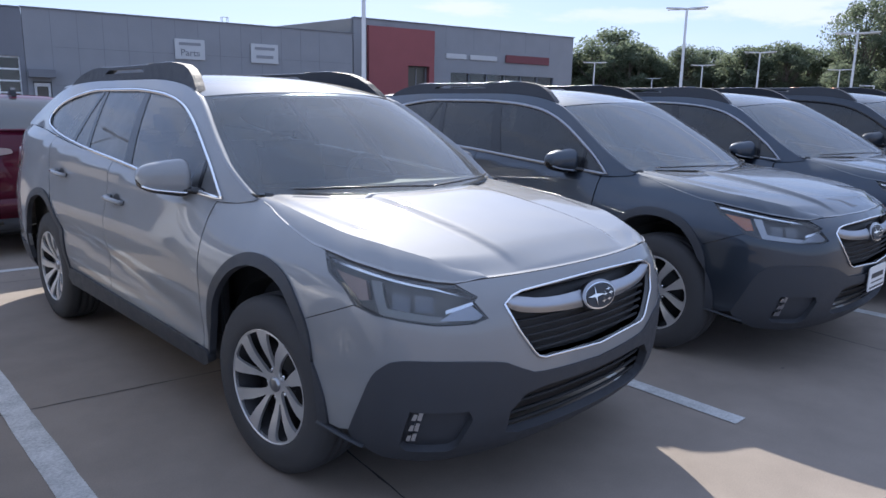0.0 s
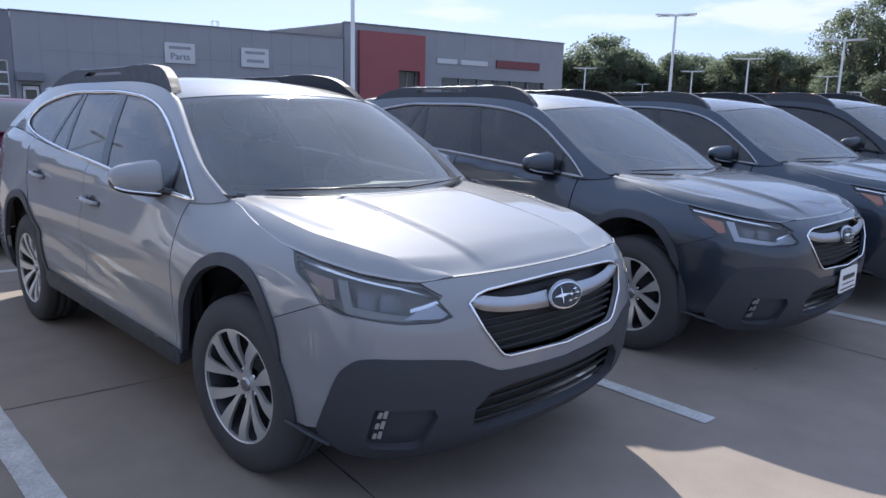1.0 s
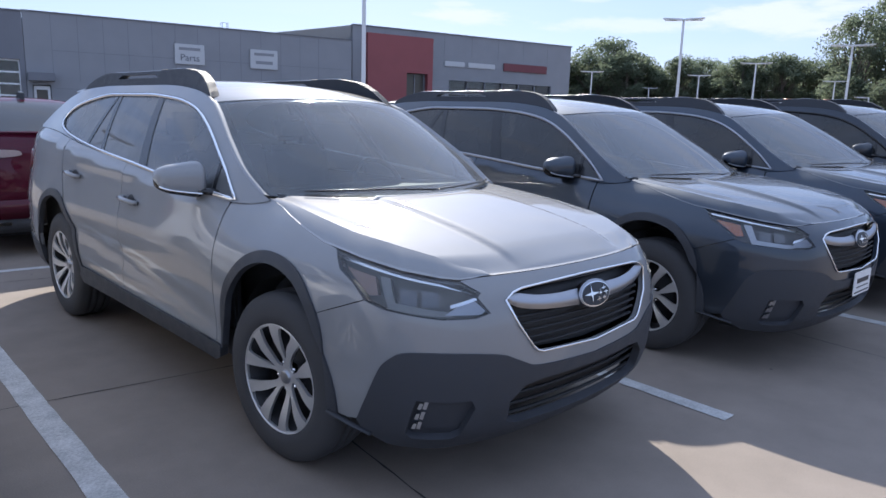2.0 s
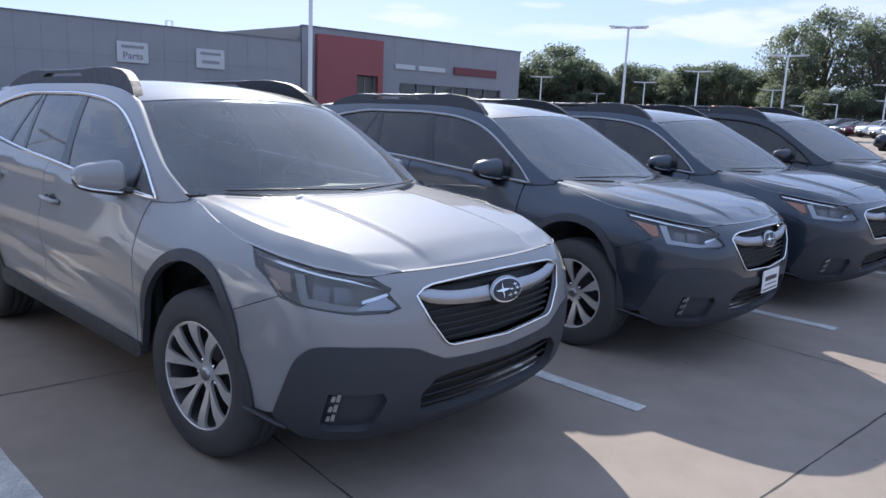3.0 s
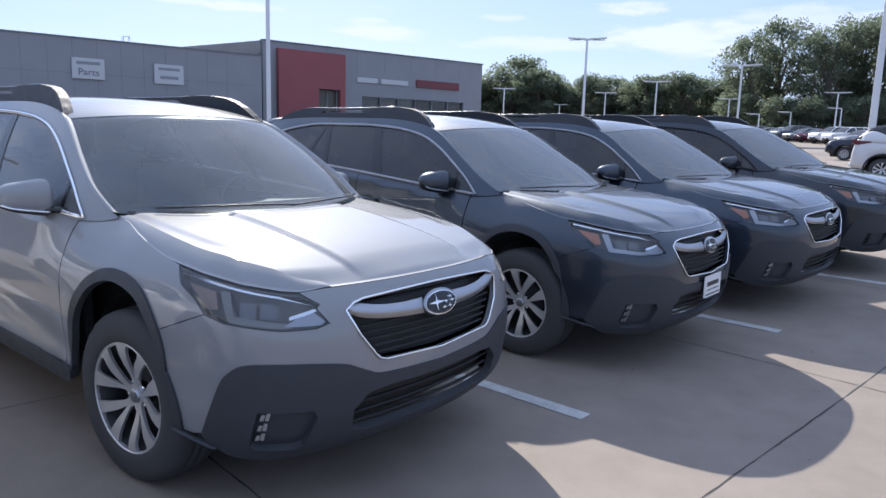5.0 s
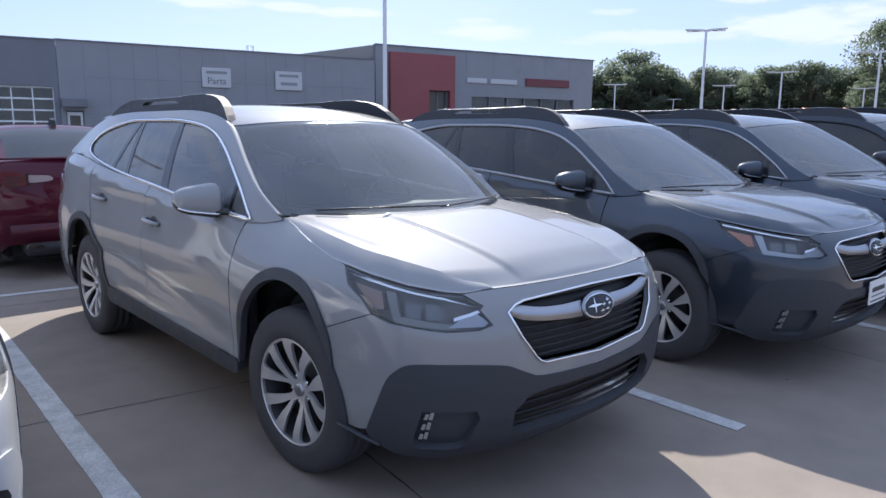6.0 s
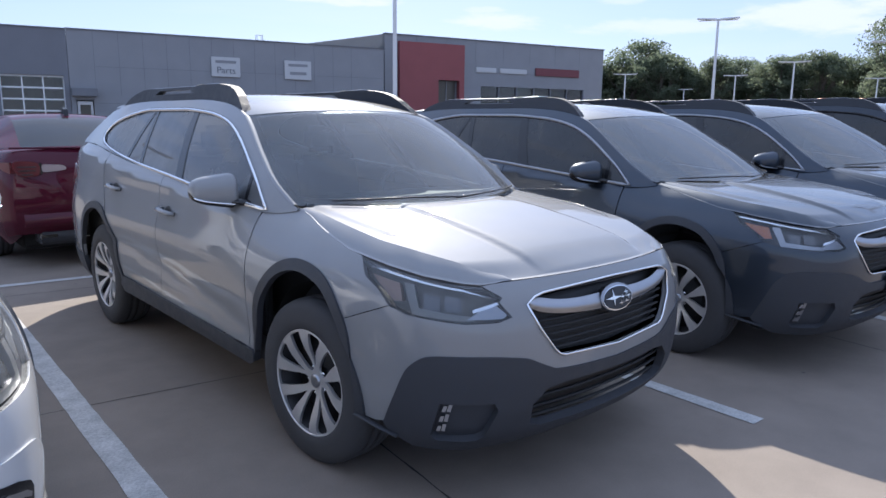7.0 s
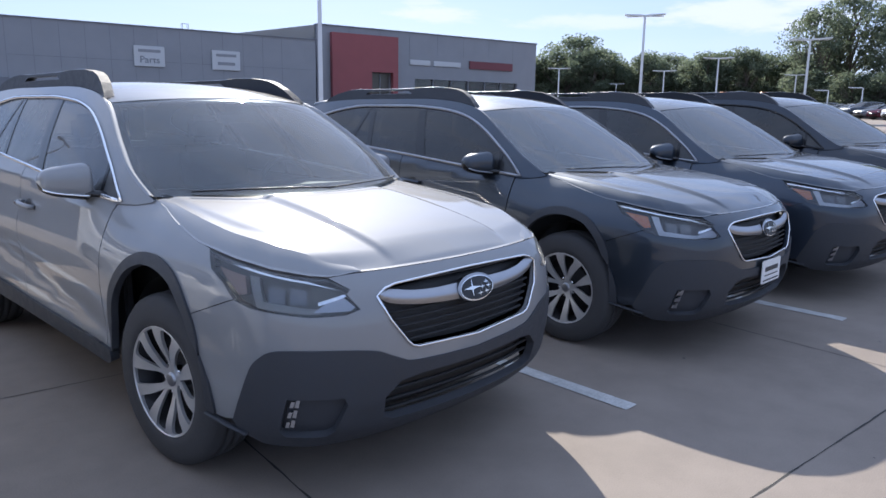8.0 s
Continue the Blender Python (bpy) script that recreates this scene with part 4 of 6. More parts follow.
both("rail_strip", mesh_of(tube([Vector(rail_at(y, 0.043, 0.03)) for y in [1.84 + 0.09 * i for i in range(7)]], 0.008, 6, squash=0.4), "rail_strip"), "railtip", under="roof_rail")
bm = bmesh.new()
grid_mesh(bm, [[(0.012 * q * (1 - 0.8 * k / 6), 3.05 + 0.16 * k / 6 - 0.05 * k / 6 + 0.11 * (1 - abs(q)) * (1 - k / 6), 1.58 + 0.075 * k / 6) for q in (-1, -0.4, 0.4, 1)] + [(0.0, 3.30 - 0.10 * k / 6, 1.57 + 0.075 * k / 6)] for k in range(7)], close_v=True)
put_part("antenna_fin", mesh_of(bm, "antenna_fin"), "paint")

# mirrors
def mirror_shell(a, b):
    """a round the housing's axis (across the car), b along it."""
    t = (b + 1) / 2
    r = max(0.0, 1 - abs(2 * t - 1) ** (9.0 if t < 0.5 else 3.4)) ** 0.42
    hy, hz = 0.075 * r * (1.05 - 0.35 * t), 0.086 * r * (1.06 - 0.42 * t)
    c, s = math.cos(a), math.sin(a)
    sg = lambda q, e: math.copysign(abs(q) ** e, q)
    return (0.825 + 0.215 * t, 0.70 - 0.01 + hy * sg(c, 0.8) + 0.04 * t, 1.124 + hz * sg(s, 0.72) + 0.004 * t)


for nm, key, k0, k1 in (("door_mirror", "paint", -9, 44), ("mirror_skirt", "gloss", 44, 63)):
    bm = bmesh.new()
    grid_mesh(bm, [[mirror_shell(2 * math.pi * k / 72, -1 + 2 * j / 16) for k in range(k0, k1 + 1)] for j in range(17)])
    bmesh.ops.remove_doubles(bm, verts=bm.verts, dist=1e-5)
    bmesh.ops.recalc_face_normals(bm, faces=bm.faces)
    both(nm, mesh_of(bm, nm), key, "" if nm == "door_mirror" else "black mirror underside", under="" if nm == "door_mirror" else "door_mirror")
strip = [Vector(mirror_shell(math.radians(a), b)) + Vector((0.002, -0.003, -0.002)) for a, b in [(218, -0.85 + 0.17 * i) for i in range(11)]]
both("mirror_strip", mesh_of(tube(strip, 0.009, 6, squash=0.6), "mirror_strip"), "trim", under="door_mirror")
both("mirror_base", mesh_of(tube([(0.79, 0.58, 1.066), (0.83, 0.635, 1.072), (0.90, 0.69, 1.080)], 0.028, 8, squash=0.6), "mirror_base"), "gloss", under="door_mirror")
bm = bmesh.new()
ring = [(0.935 + 0.078 * math.cos(2 * math.pi * k / 20), 0.762, 1.132 + 0.055 * math.sin(2 * math.pi * k / 20)) for k in range(20)]
bm.faces.new([bm.verts.new(p) for p in ring])
both("mirror_glass", mesh_of(bm, "mirror_glass"), "mirror", under="door_mirror")

# wheels
WHEEL = []


def wheel_parts():
    prof = [(0.226, -0.10), (0.235, -0.112), (0.27, -0.114), (0.315, -0.112), (0.340, -0.102), (0.354, -0.088), (0.3595, -0.066), (0.352, -0.064), (0.352, -0.056), (0.361, -0.054), (0.362, -0.018), (0.353, -0.016), (0.353, -0.006), (0.362, -0.004), (0.362, 0.024), (0.353, 0.026), (0.353, 0.036), (0.361, 0.038), (0.3605, 0.06), (0.354, 0.088), (0.340, 0.102), (0.315, 0.112), (0.27, 0.114), (0.235, 0.112), (0.226, 0.10)]
    WHEEL.append(("tyre", mesh_of(revolve(prof, 56), "tyre"), "rubber", "black rubber tyre"))
    WHEEL.append(("rim", mesh_of(revolve([(0.224, 0.085), (0.233, 0.100), (0.2325, 0.109), (0.229, 0.111), (0.2265, 0.108), (0.225, 0.098)], 56), "rim"), "alloy", "machined alloy rim"))
    WHEEL.append(("barrel", mesh_of(revolve([(0.2255, 0.100), (0.212, 0.085), (0.20, 0.02), (0.195, -0.10), (0.226, -0.105)], 48), "barrel"), "alloyshade", ""))
    WHEEL.append(("brake_disc", mesh_of(revolve([(0.05, 0.024), (0.06, 0.014), (0.145, 0.014), (0.148, 0.008), (0.148, 0.0), (0.05, 0.0)], 40), "brake_disc"), "alloyshade", ""))

    # five straight slots with arched feet, and five hooked openings between the pairs of spokes
    holes = []
    for j in range(5):
        a0 = 2 * math.pi * j / 5
        ca, sa = math.cos(a0), math.sin(a0)
        slot = [(0.2190, -0.035), (0.2220, 0.0), (0.2190, 0.035), (0.14, 0.031), (0.088, 0.0265), (0.062, 0.021), (0.050, 0.012), (0.046, 0.0), (0.050, -0.012), (0.062, -0.021), (0.088, -0.0265), (0.14, -0.031)]
        holes.append([(u * ca - w * sa, u * sa + w * ca) for u, w in slot])
        a1 = a0 + math.pi / 5
        q = spline([(0.074, 0.05), (0.115, -0.055), (0.155, -0.135), (0.185, -0.195), (0.206, -0.210), (0.2175, -0.190), (0.2215, -0.12), (0.222, 0.0), (0.2215, 0.11), (0.2175, 0.160), (0.206, 0.176), (0.15, 0.155), (0.106, 0.13)], 2, closed=True)
        holes.append([(r * math.cos(a1 + t), r * math.sin(a1 + t)) for r, t in q])
    rim_c = [(0.2275 * math.cos(2 * math.pi * k / 72), 0.2275 * math.sin(2 * math.pi * k / 72)) for k in range(72)]

    def disc(u, v):
        r = math.hypot(u, v)
        return (0.107 - 0.040 * (1 - sstep(0.02, 0.20, r)), u, v)

    WHEEL.append(("spokes", patch(rim_c, disc, 0.022, holes=holes, flange=0.013), "alloy", "machined ten-spoke alloy face"))
    # added dark disc: paints the shade seen through the spoke openings
    WHEEL.append(("spoke_gap_shade", mesh_of(revolve([(0.01, 0.004), (0.200, 0.008), (0.200, 0.0)], 40), "spoke_gap_shade"), "alloyshade", ""))
    WHEEL.append(("hub_cap", mesh_of(revolve([(0.001, 0.080), (0.022, 0.079), (0.029, 0.075), (0.031, 0.060)], 24), "hub_cap"), "satin", ""))
    for j in range(5):
        a = 2 * math.pi * j / 5
        bm = revolve([(0.001, 0.066), (0.006, 0.065), (0.0085, 0.058), (0.0085, 0.006)], 8, m=Matrix.Translation((0, 0.060 * math.cos(a), 0.060 * math.sin(a))))
        WHEEL.append(("lug_nut", mesh_of(bm, "lug_nut"), "chrome", ""))


wheel_parts()

# wells, floor and cabin
for cy in (0.0, 2.745):
    bm = bmesh.new()
    arc = [(cy + 0.425 * math.cos(math.radians(a)), 0.36 + 0.425 * math.sin(math.radians(a))) for a in range(0, 181, 10)]
    vs = grid_mesh(bm, [[(x, y, z) for y, z in arc] for x in (0.50, 0.68, 0.795)])
    bm.faces.new(vs[0])
    both("wheel_liner", mesh_of(bm, "wheel_liner"), "well")
put_part("underbody", mesh_of(box(-0.60, 0.60, -0.52, 3.6, 0.235, 0.30, 0.02), "underbody", False), "well")
put_part("bulkhead", mesh_of(box(-0.52, 0.52, -0.66, 0.30, 0.30, 0.80, 0.03), "bulkhead", False), "well")
both("splash_shield", mesh_of(box(0.58, 0.79, -0.56, -0.44, 0.27, 0.62, 0.02), "splash_shield", False), "well")
put_part("bumper_core", mesh_of(box(-0.62, 0.62, -0.66, -0.42, 0.27, 0.62, 0.02), "bumper_core", False), "well")
put_part("cabin_floor", mesh_of(box(-0.80, 0.80, 0.44, 3.55, 0.30, 0.46, 0.02), "cabin_floor", False), "trimdark")
for sg in (1, -1):
    put_part("door_card", mesh_of(box(min(sg * 0.76, sg * 0.80), max(sg * 0.76, sg * 0.80), 0.46, 3.3, 0.44, 1.03, 0.012), "door_card", False), "trimdark")
dash_prof = [(0.12, 1.055), (0.30, 1.078), (0.55, 1.075), (0.72, 1.04), (0.78, 0.98), (0.74, 0.85), (0.70, 0.60), (0.40, 0.50), (0.12, 0.7)]
put_part("dashboard", mesh_of(extrude_outline([p for p in spline(dash_prof, 4, closed=True)], 1.36, lambda u, v, d: (d - 0.68, u + 0.10 * ((d - 0.68) / 0.68) ** 2, v)), "dashboard"), "trimdark", "dark moulded dashboard")


def seat_mesh(w, y0, back=0.64, lean=0.20):
    bm = bmesh.new()
    add_box(bm, -w, w, y0 - 0.28, y0 + 0.26, 0.46, 0.68, 0.05)
    add_box(bm, -w, w, y0 + 0.18, y0 + 0.30, 0.60, 0.60 + back, 0.05, Matrix.Translation((0, y0 + 0.2, 0.6)) @ Matrix.Rotation(-lean, 4, "X") @ Matrix.Translation((0, -y0 - 0.2, -0.6)))
    return bm


for sg in (1, -1):
    me = mesh_of(seat_mesh(0.24, 1.40), "front_seat")
    me.transform(Matrix.Translation((sg * 0.37, 0, 0)))
    put_part("front_seat", me, "cloth")
    hr = mesh_of(box(-0.12, 0.12, 1.80, 1.90, 1.24, 1.42, 0.04), "headrest")
    hr.transform(Matrix.Translation((sg * 0.37, 0, 0)))
    put_part("headrest", hr, "cloth", under="front_seat")
put_part("rear_seat", mesh_of(seat_mesh(0.64, 2.25, 0.6), "rear_seat"), "cloth")
sw = [(0.37 + 0.185 * math.cos(2 * math.pi * k / 28), 0.86 + 0.07 * math.sin(2 * math.pi * k / 28), 1.0 + 0.172 * math.sin(2 * math.pi * k / 28)) for k in range(28)]
put_part("steering_wheel", mesh_of(tube(sw, 0.015, 8, closed=True), "steering_wheel"), "trimdark")
put_part("steering_column", mesh_of(tube([(0.37, 0.70, 0.95), (0.37, 0.80, 0.98), (0.37, 0.87, 1.0)], 0.06, 10), "steering_column"), "trimdark", under="steering_wheel")
put_part("rear_view_mirror", mesh_of(box(-0.12, 0.12, 0.80, 0.83, 1.385, 1.445, 0.012), "rear_view_mirror"), "trimdark")

for k, (name, under, me, key, label) in enumerate(WAGON):
    if not isinstance(me, bpy.types.Mesh):
        WAGON[k] = (name, under, mesh_of(me, name), key, label)

STOCK = dict(clad=CLADDING, slat=GRILLE_SLAT, bumperclad=CLADDING, gloss=BLACK_GLOSS, matt=BLACK_MATT, chrome=CHROME, satin=SATIN, trim=CHROME, badge=BADGE_BLUE, lampdark=LAMP_BLACK, lens=LENS_CLEAR, reflector=LAMP_LIGHT, projector=PROJECTOR, chromelens=CHROME,
             amber=AMBER, redlamp=RED_LENS, sideglass=GLASS_SIDE, privacy=GLASS_PRIV, screen=GLASS_WIND, rail=CLADDING, railtip=SATIN, railcap=CLADDING, mirror=CHROME, well=WELL, trimdark=INTERIOR, cloth=SEAT_CLOTH,
             rubber=RUBBER, alloy=ALLOY, alloyshade=ALLOY_SHADE)


def wagon(m, paint_mat, label, steer=0.0, **other):
    """One estate car of the row, at the pose m (its front axle's middle on the ground)."""
    use = dict(STOCK, paint=paint_mat, **other)
    car = thing("estate_car", m, label, "car", "row of estate cars")
    made = {}
    for name, under, me, key, lab in WAGON:
        ob = part(name, me, use[key], made.get(under, car), lab)
        made[name] = ob
        if key in ("sideglass", "screen", "lens"):
            ob.visible_shadow = key == "sideglass"
    for x, y in ((0.755, 0.0), (-0.755, 0.0), (0.76, 2.745), (-0.76, 2.745)):
        hub = new("wheel")
        hub.empty_display_size = 0.05
        hub.parent = car
        turn = radians(43) if y < 1 else radians(20 + 9 * m.translation.x)
        hub.matrix_basis = Matrix.Translation((x, y, 0.362)) @ Matrix.Rotation(radians(steer if y < 1 else 0.0), 4, "Z") @ (Matrix.Rotation(math.pi, 4, "Z") if x < 0 else Matrix.Identity(4)) @ Matrix.Rotation(turn, 4, "X")
        for name, me, key, lab in WHEEL:
            part(name, me, use[key], hub, lab)
    return car


RISE = [(2.0, 0.0), (2.55, 0.004), (3.5, 0.018), (4.70, 0.050), (6.98, 0.125), (8.7, 0.155), (12.0, 0.165), (16.0, 0.175), (18.0, 0.21), (19.3, 0.335), (20.2, 0.47), (21.3, 0.515), (24.0, 0.545), (32.0, 0.625)]


def lift(x):
    """The lot's ground: level round the first car, rising gently along the row and up to the far lot."""
    if x > 32:
        return 0.625 + 0.004 * min(x - 32, 60) + 0.028 * min(max(x - 48, 0), 17) + 0.028 * min(max(x - 65, 0), 20)
    return 0.0 if x < 2.0 else lerp_table(RISE, x)


wagon(pose(0, 0, 0), PAINT_SILVER, "silver metallic estate car with black cladding in a marked bay", steer=5.0, amber=AMBER_PALE, lens=LENS, lampdark=LAMP_DARK, reflector=LAMP_MID)
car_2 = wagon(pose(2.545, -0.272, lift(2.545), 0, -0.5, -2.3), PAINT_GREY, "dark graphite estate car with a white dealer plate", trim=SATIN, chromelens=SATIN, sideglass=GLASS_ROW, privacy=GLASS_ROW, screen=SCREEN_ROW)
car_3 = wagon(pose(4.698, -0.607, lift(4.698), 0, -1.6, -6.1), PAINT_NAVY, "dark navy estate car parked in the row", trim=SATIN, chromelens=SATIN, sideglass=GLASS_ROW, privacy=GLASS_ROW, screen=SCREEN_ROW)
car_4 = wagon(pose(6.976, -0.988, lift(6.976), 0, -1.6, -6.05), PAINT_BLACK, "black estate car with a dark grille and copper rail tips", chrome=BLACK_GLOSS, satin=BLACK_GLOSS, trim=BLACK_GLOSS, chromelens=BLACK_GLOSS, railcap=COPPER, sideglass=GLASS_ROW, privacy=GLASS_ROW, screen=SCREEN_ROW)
car_0 = wagon(pose(-2.775, 0.15, 0, 0, 0, 1.5), PAINT_DIM_WHITE, "white estate car parked beside the marked bay line", amber=LAMP_LIGHT, bumperclad=PAINT_DIM_WHITE)
# copper hook covers on the black car's bumper
for sg in (1, -1):
    part("hook_cover", tube([(sg * 0.425, -0.914, 0.515), (sg * 0.43, -0.920, 0.545), (sg * 0.435, -0.914, 0.575)], 0.012, 8), COPPER, car_4, "copper tow hook cover")
# ---- ground and markings ----
CONCRETE = mat("concrete", (0.34, 0.30, 0.265), 0.85)
ROW = radians(-7.8)          # the slab joints' turn against the first car


def concrete_nodes(m):
    nt = m.node_tree
    n, l, b = nt.nodes, nt.links, bsdf(m)
    co = n.new("ShaderNodeTexCoord")
    def noise_of(scale, detail, rough=0.5):
        t = n.new("ShaderNodeTexNoise")
        t.inputs["Scale"].default_value, t.inputs["Detail"].default_value, t.inputs["Roughness"].default_value = scale, detail, rough
        l.new(co.outputs["Object"], t.inputs["Vector"])
        return t
    big, mid, fine = noise_of(0.35, 5), noise_of(3.2, 6, 0.6), noise_of(160, 3)
    ramp = n.new("ShaderNodeValToRGB")
    e = ramp.color_ramp.elements
    e[0].position, e[0].color = 0.37, (0.162, 0.134, 0.112, 1)
    e[1].position, e[1].color = 0.74, (0.262, 0.222, 0.187, 1)
    mixa = n.new("ShaderNodeMath")
    mixa.operation = "MULTIPLY_ADD"
    mixa.inputs[1].default_value, mixa.inputs[2].default_value = 0.45, 0.0
    add = n.new("ShaderNodeMath")
    add.operation = "MULTIPLY_ADD"
    add.inputs[1].default_value = 0.40
    add2 = n.new("ShaderNodeMath")
    add2.operation = "MULTIPLY_ADD"
    add2.inputs[1].default_value = 0.30
    l.new(big.outputs["Fac"], mixa.inputs[0])
    l.new(mid.outputs["Fac"], add.inputs[0])
    l.new(mixa.outputs[0], add.inputs[2])
    l.new(fine.outputs["Fac"], add2.inputs[0])
    l.new(add.outputs[0], add2.inputs[2])
    l.new(add2.outputs[0], ramp.inputs["Fac"])
    # small dark specks
    vor = n.new("ShaderNodeTexVoronoi")
    vor.inputs["Scale"].default_value = 2.2
    l.new(co.outputs["Object"], vor.inputs["Vector"])
    cmpn = n.new("ShaderNodeMath")
    cmpn.operation = "LESS_THAN"
    cmpn.inputs[1].default_value = 0.022
    l.new(vor.outputs["Distance"], cmpn.inputs[0])
    mx = n.new("ShaderNodeMix")
    mx.data_type = "RGBA"
    mx.inputs["B"].default_value = (0.09, 0.08, 0.075, 1)
    l.new(cmpn.outputs[0], mx.inputs["Factor"])
    l.new(ramp.outputs["Color"], mx.inputs["A"])
    l.new(mx.outputs["Result"], b.inputs["Base Color"])
    bp = n.new("ShaderNodeBump")
    bp.inputs["Strength"].default_value, bp.inputs["Distance"].default_value = 0.35, 0.003
    l.new(fine.outputs["Fac"], bp.inputs["Height"])
    l.new(bp.outputs["Normal"], b.inputs["Normal"])


concrete_nodes(CONCRETE)
LINE_PAINT = vary(mat("line_paint", (0.45, 0.446, 0.437), 0.7), 9, 0.38, 90, 0.3, 200)
JOINT = vary(mat("joint_sealant", (0.035, 0.033, 0.03), 0.8), 12, 0.3, 90)

xs = [-400, -150, -60, -20, -8, -4] + [i * 0.5 for i in range(-6, 70)] + [36, 40, 48, 56, 65, 75, 85, 92, 150, 400, 1500]
xs = sorted(set(xs) | {x for x, z in RISE})
ysl = [-400, -100, -30, -12, -6, -3, 0, 3, 6, 12, 20, 40, 100, 300, 1500]
bm = bmesh.new()
grid_mesh(bm, [[(x, y, lift(x)) for y in ysl] for x in xs])
ground = tagged(new("ground", mesh_of(bm, "ground")), "sunlit tan concrete parking lot with dark joints", "ground", kind="structure")
ground.data.materials.append(CONCRETE)


edge_rng = random.Random(23)


def strip(name, a, b, w, material, label, z=0.004, ragged=0.003, step=0.12):
    """A flat band on the ground from a to b, with worn, uneven edges."""
    a, b = Vector((*a, 0)), Vector((*b, 0))
    t = (b - a).normalized()
    u = Vector((-t.y, t.x, 0))
    n = int((b - a).length / step)
    bm = bmesh.new()
    rows = []
    for i in range(n + 1):
        c = a + (b - a) * i / n
        e0, e1 = (w / 2 + edge_rng.uniform(-ragged, ragged) for _ in range(2))
        rows.append([(p.x, p.y, lift(p.x) + z) for p in (c - u * e0, c + u * e1)])
    grid_mesh(bm, rows)
    bmesh.ops.recalc_face_normals(bm, faces=bm.faces)
    for f in bm.faces:
        if f.normal.z < 0:
            f.normal_flip()
    ob = tagged(new(name, mesh_of(bm, name, False)), label, "road marking" if "line" in name else "joint", kind="structure")
    ob.data.materials.append(material)
    return ob


WL = "worn white painted bay line on concrete"
strip("bay_line", (-1.353, 4.46), (-1.533, -0.95), 0.115, LINE_PAINT, WL)
strip("bay_line", (1.30, 4.2), (1.05, -1.10), 0.10, LINE_PAINT, WL)
strip("bay_line", (3.95, 3.9), (3.56, -1.455), 0.10, LINE_PAINT, WL)
strip("bay_line", (6.37, 3.5), (5.99, -1.875), 0.10, LINE_PAINT, WL)
for x, y in ((8.50, -2.21), (11.62, -2.47), (15.25, -2.75), (17.85, -3.05)):
    strip("bay_line", (x + 0.40, y + 5.3), (x, y), 0.10, LINE_PAINT, WL)
strip("bay_line", (-4.15, 4.7), (-4.25, -0.7), 0.10, LINE_PAINT, WL)
strip("bay_line", (-6.0, 5.05), (9.0, 3.35), 0.09, LINE_PAINT, "worn white line along the heads of the bays")
JA = "dark sealed joint between concrete slabs"
for k in range(-2, 6):
    c0 = (0.48 - 2.81 * k * math.sin(ROW), -1.838 + 2.81 * k * math.cos(ROW))
    t = (math.cos(ROW), math.sin(ROW))
    strip("slab_joint", (c0[0] - 14 * t[0], c0[1] - 14 * t[1]), (c0[0] + 26 * t[0], c0[1] + 26 * t[1]), 0.0075, JOINT, JA, 0.002, 0.0028, 0.07)
for k in range(-3, 6):
    t = (-math.sin(ROW), math.cos(ROW))
    c0 = (2.64 + 3.02 * k * math.cos(ROW), -2.12 + 3.02 * k * math.sin(ROW)) if k >= 0 else (-0.60 + 3.02 * (k + 1), -0.60 - 0.38 * (k + 1))
    strip("slab_joint", (c0[0] - 9 * t[0], c0[1] - 9 * t[1]), (c0[0] + 14 * t[0], c0[1] + 14 * t[1]), 0.0075, JOINT, JA, 0.002, 0.0028, 0.07)
# ---- the dealership building ----
EYE_X, EYE_Y = -2.33, -2.47       # the walk's middle, from which the far bearings were taken
PANEL = vary(mat("grey_metal_panel", (0.225, 0.237, 0.26), 0.5, 0.1), 0.8, 0.10, 40)
PANEL_DARK = vary(mat("dark_metal_panel", (0.15, 0.16, 0.185), 0.5, 0.1), 0.8, 0.10, 40)
RED_PANEL = vary(mat("red_panel", (0.23, 0.058, 0.064), 0.45), 1.0, 0.08, 40)
MAROON = vary(mat("maroon_sign", (0.14, 0.035, 0.045), 0.5), 2.0, 0.08, 60)
WHITE_FRAME = vary(mat("white_frame", (0.70, 0.72, 0.74), 0.4), 4.0, 0.06, 60)
SIGN_WHITE = vary(mat("sign_white", (0.46, 0.48, 0.50), 0.5), 3.0, 0.05, 60)
ROOF_GREY = vary(mat("roof_membrane", (0.35, 0.35, 0.34), 0.8), 1.0, 0.15, 30)
POLE_WHITE = vary(mat("galvanised_pole", (0.60, 0.62, 0.64), 0.42, 0.25), 1.5, 0.08, 60)
SHOP_GLASS = glass("shop_glass", (0.30, 0.34, 0.35), 1.7, 0.05)


def at_bearing(az, d, late=False):
    """A place by its bearing; late: taken from where the walk swings farthest to the side."""
    x, y = (-2.11, -2.73) if late else (EYE_X, EYE_Y)
    return (x + d * math.sin(radians(az)), y + d * math.cos(radians(az)))


def wall_frame(az, d, z=0.0):
    """x along the wall to the right, y into the building, z up; the origin is the wall's nearest point."""
    x, y = at_bearing(az, d)
    return pose(x, y, z, 0, 0, -az)


def wall_with_openings(x0, x1, z1, holes, thick=0.3):
    out = [(x0, -0.3), (x1, -0.3), (x1, z1), (x0, z1)]
    hl = [[(a, max(c, 0.0)), (b, max(c, 0.0)), (b, d), (a, d)] for a, b, c, d in holes]
    return extrude_outline(out, thick, lambda u, v, d: (u, d, v), holes=hl)


# low service wing
service = thing("service_wing", wall_frame(12.0, 42.0), "low grey metal-clad service wing with an overhead door", "building")
H1 = 5.93
part("wall", wall_with_openings(1.62, 19.6, H1, [(1.86, 2.68, 0, 2.36)]), PANEL, service)
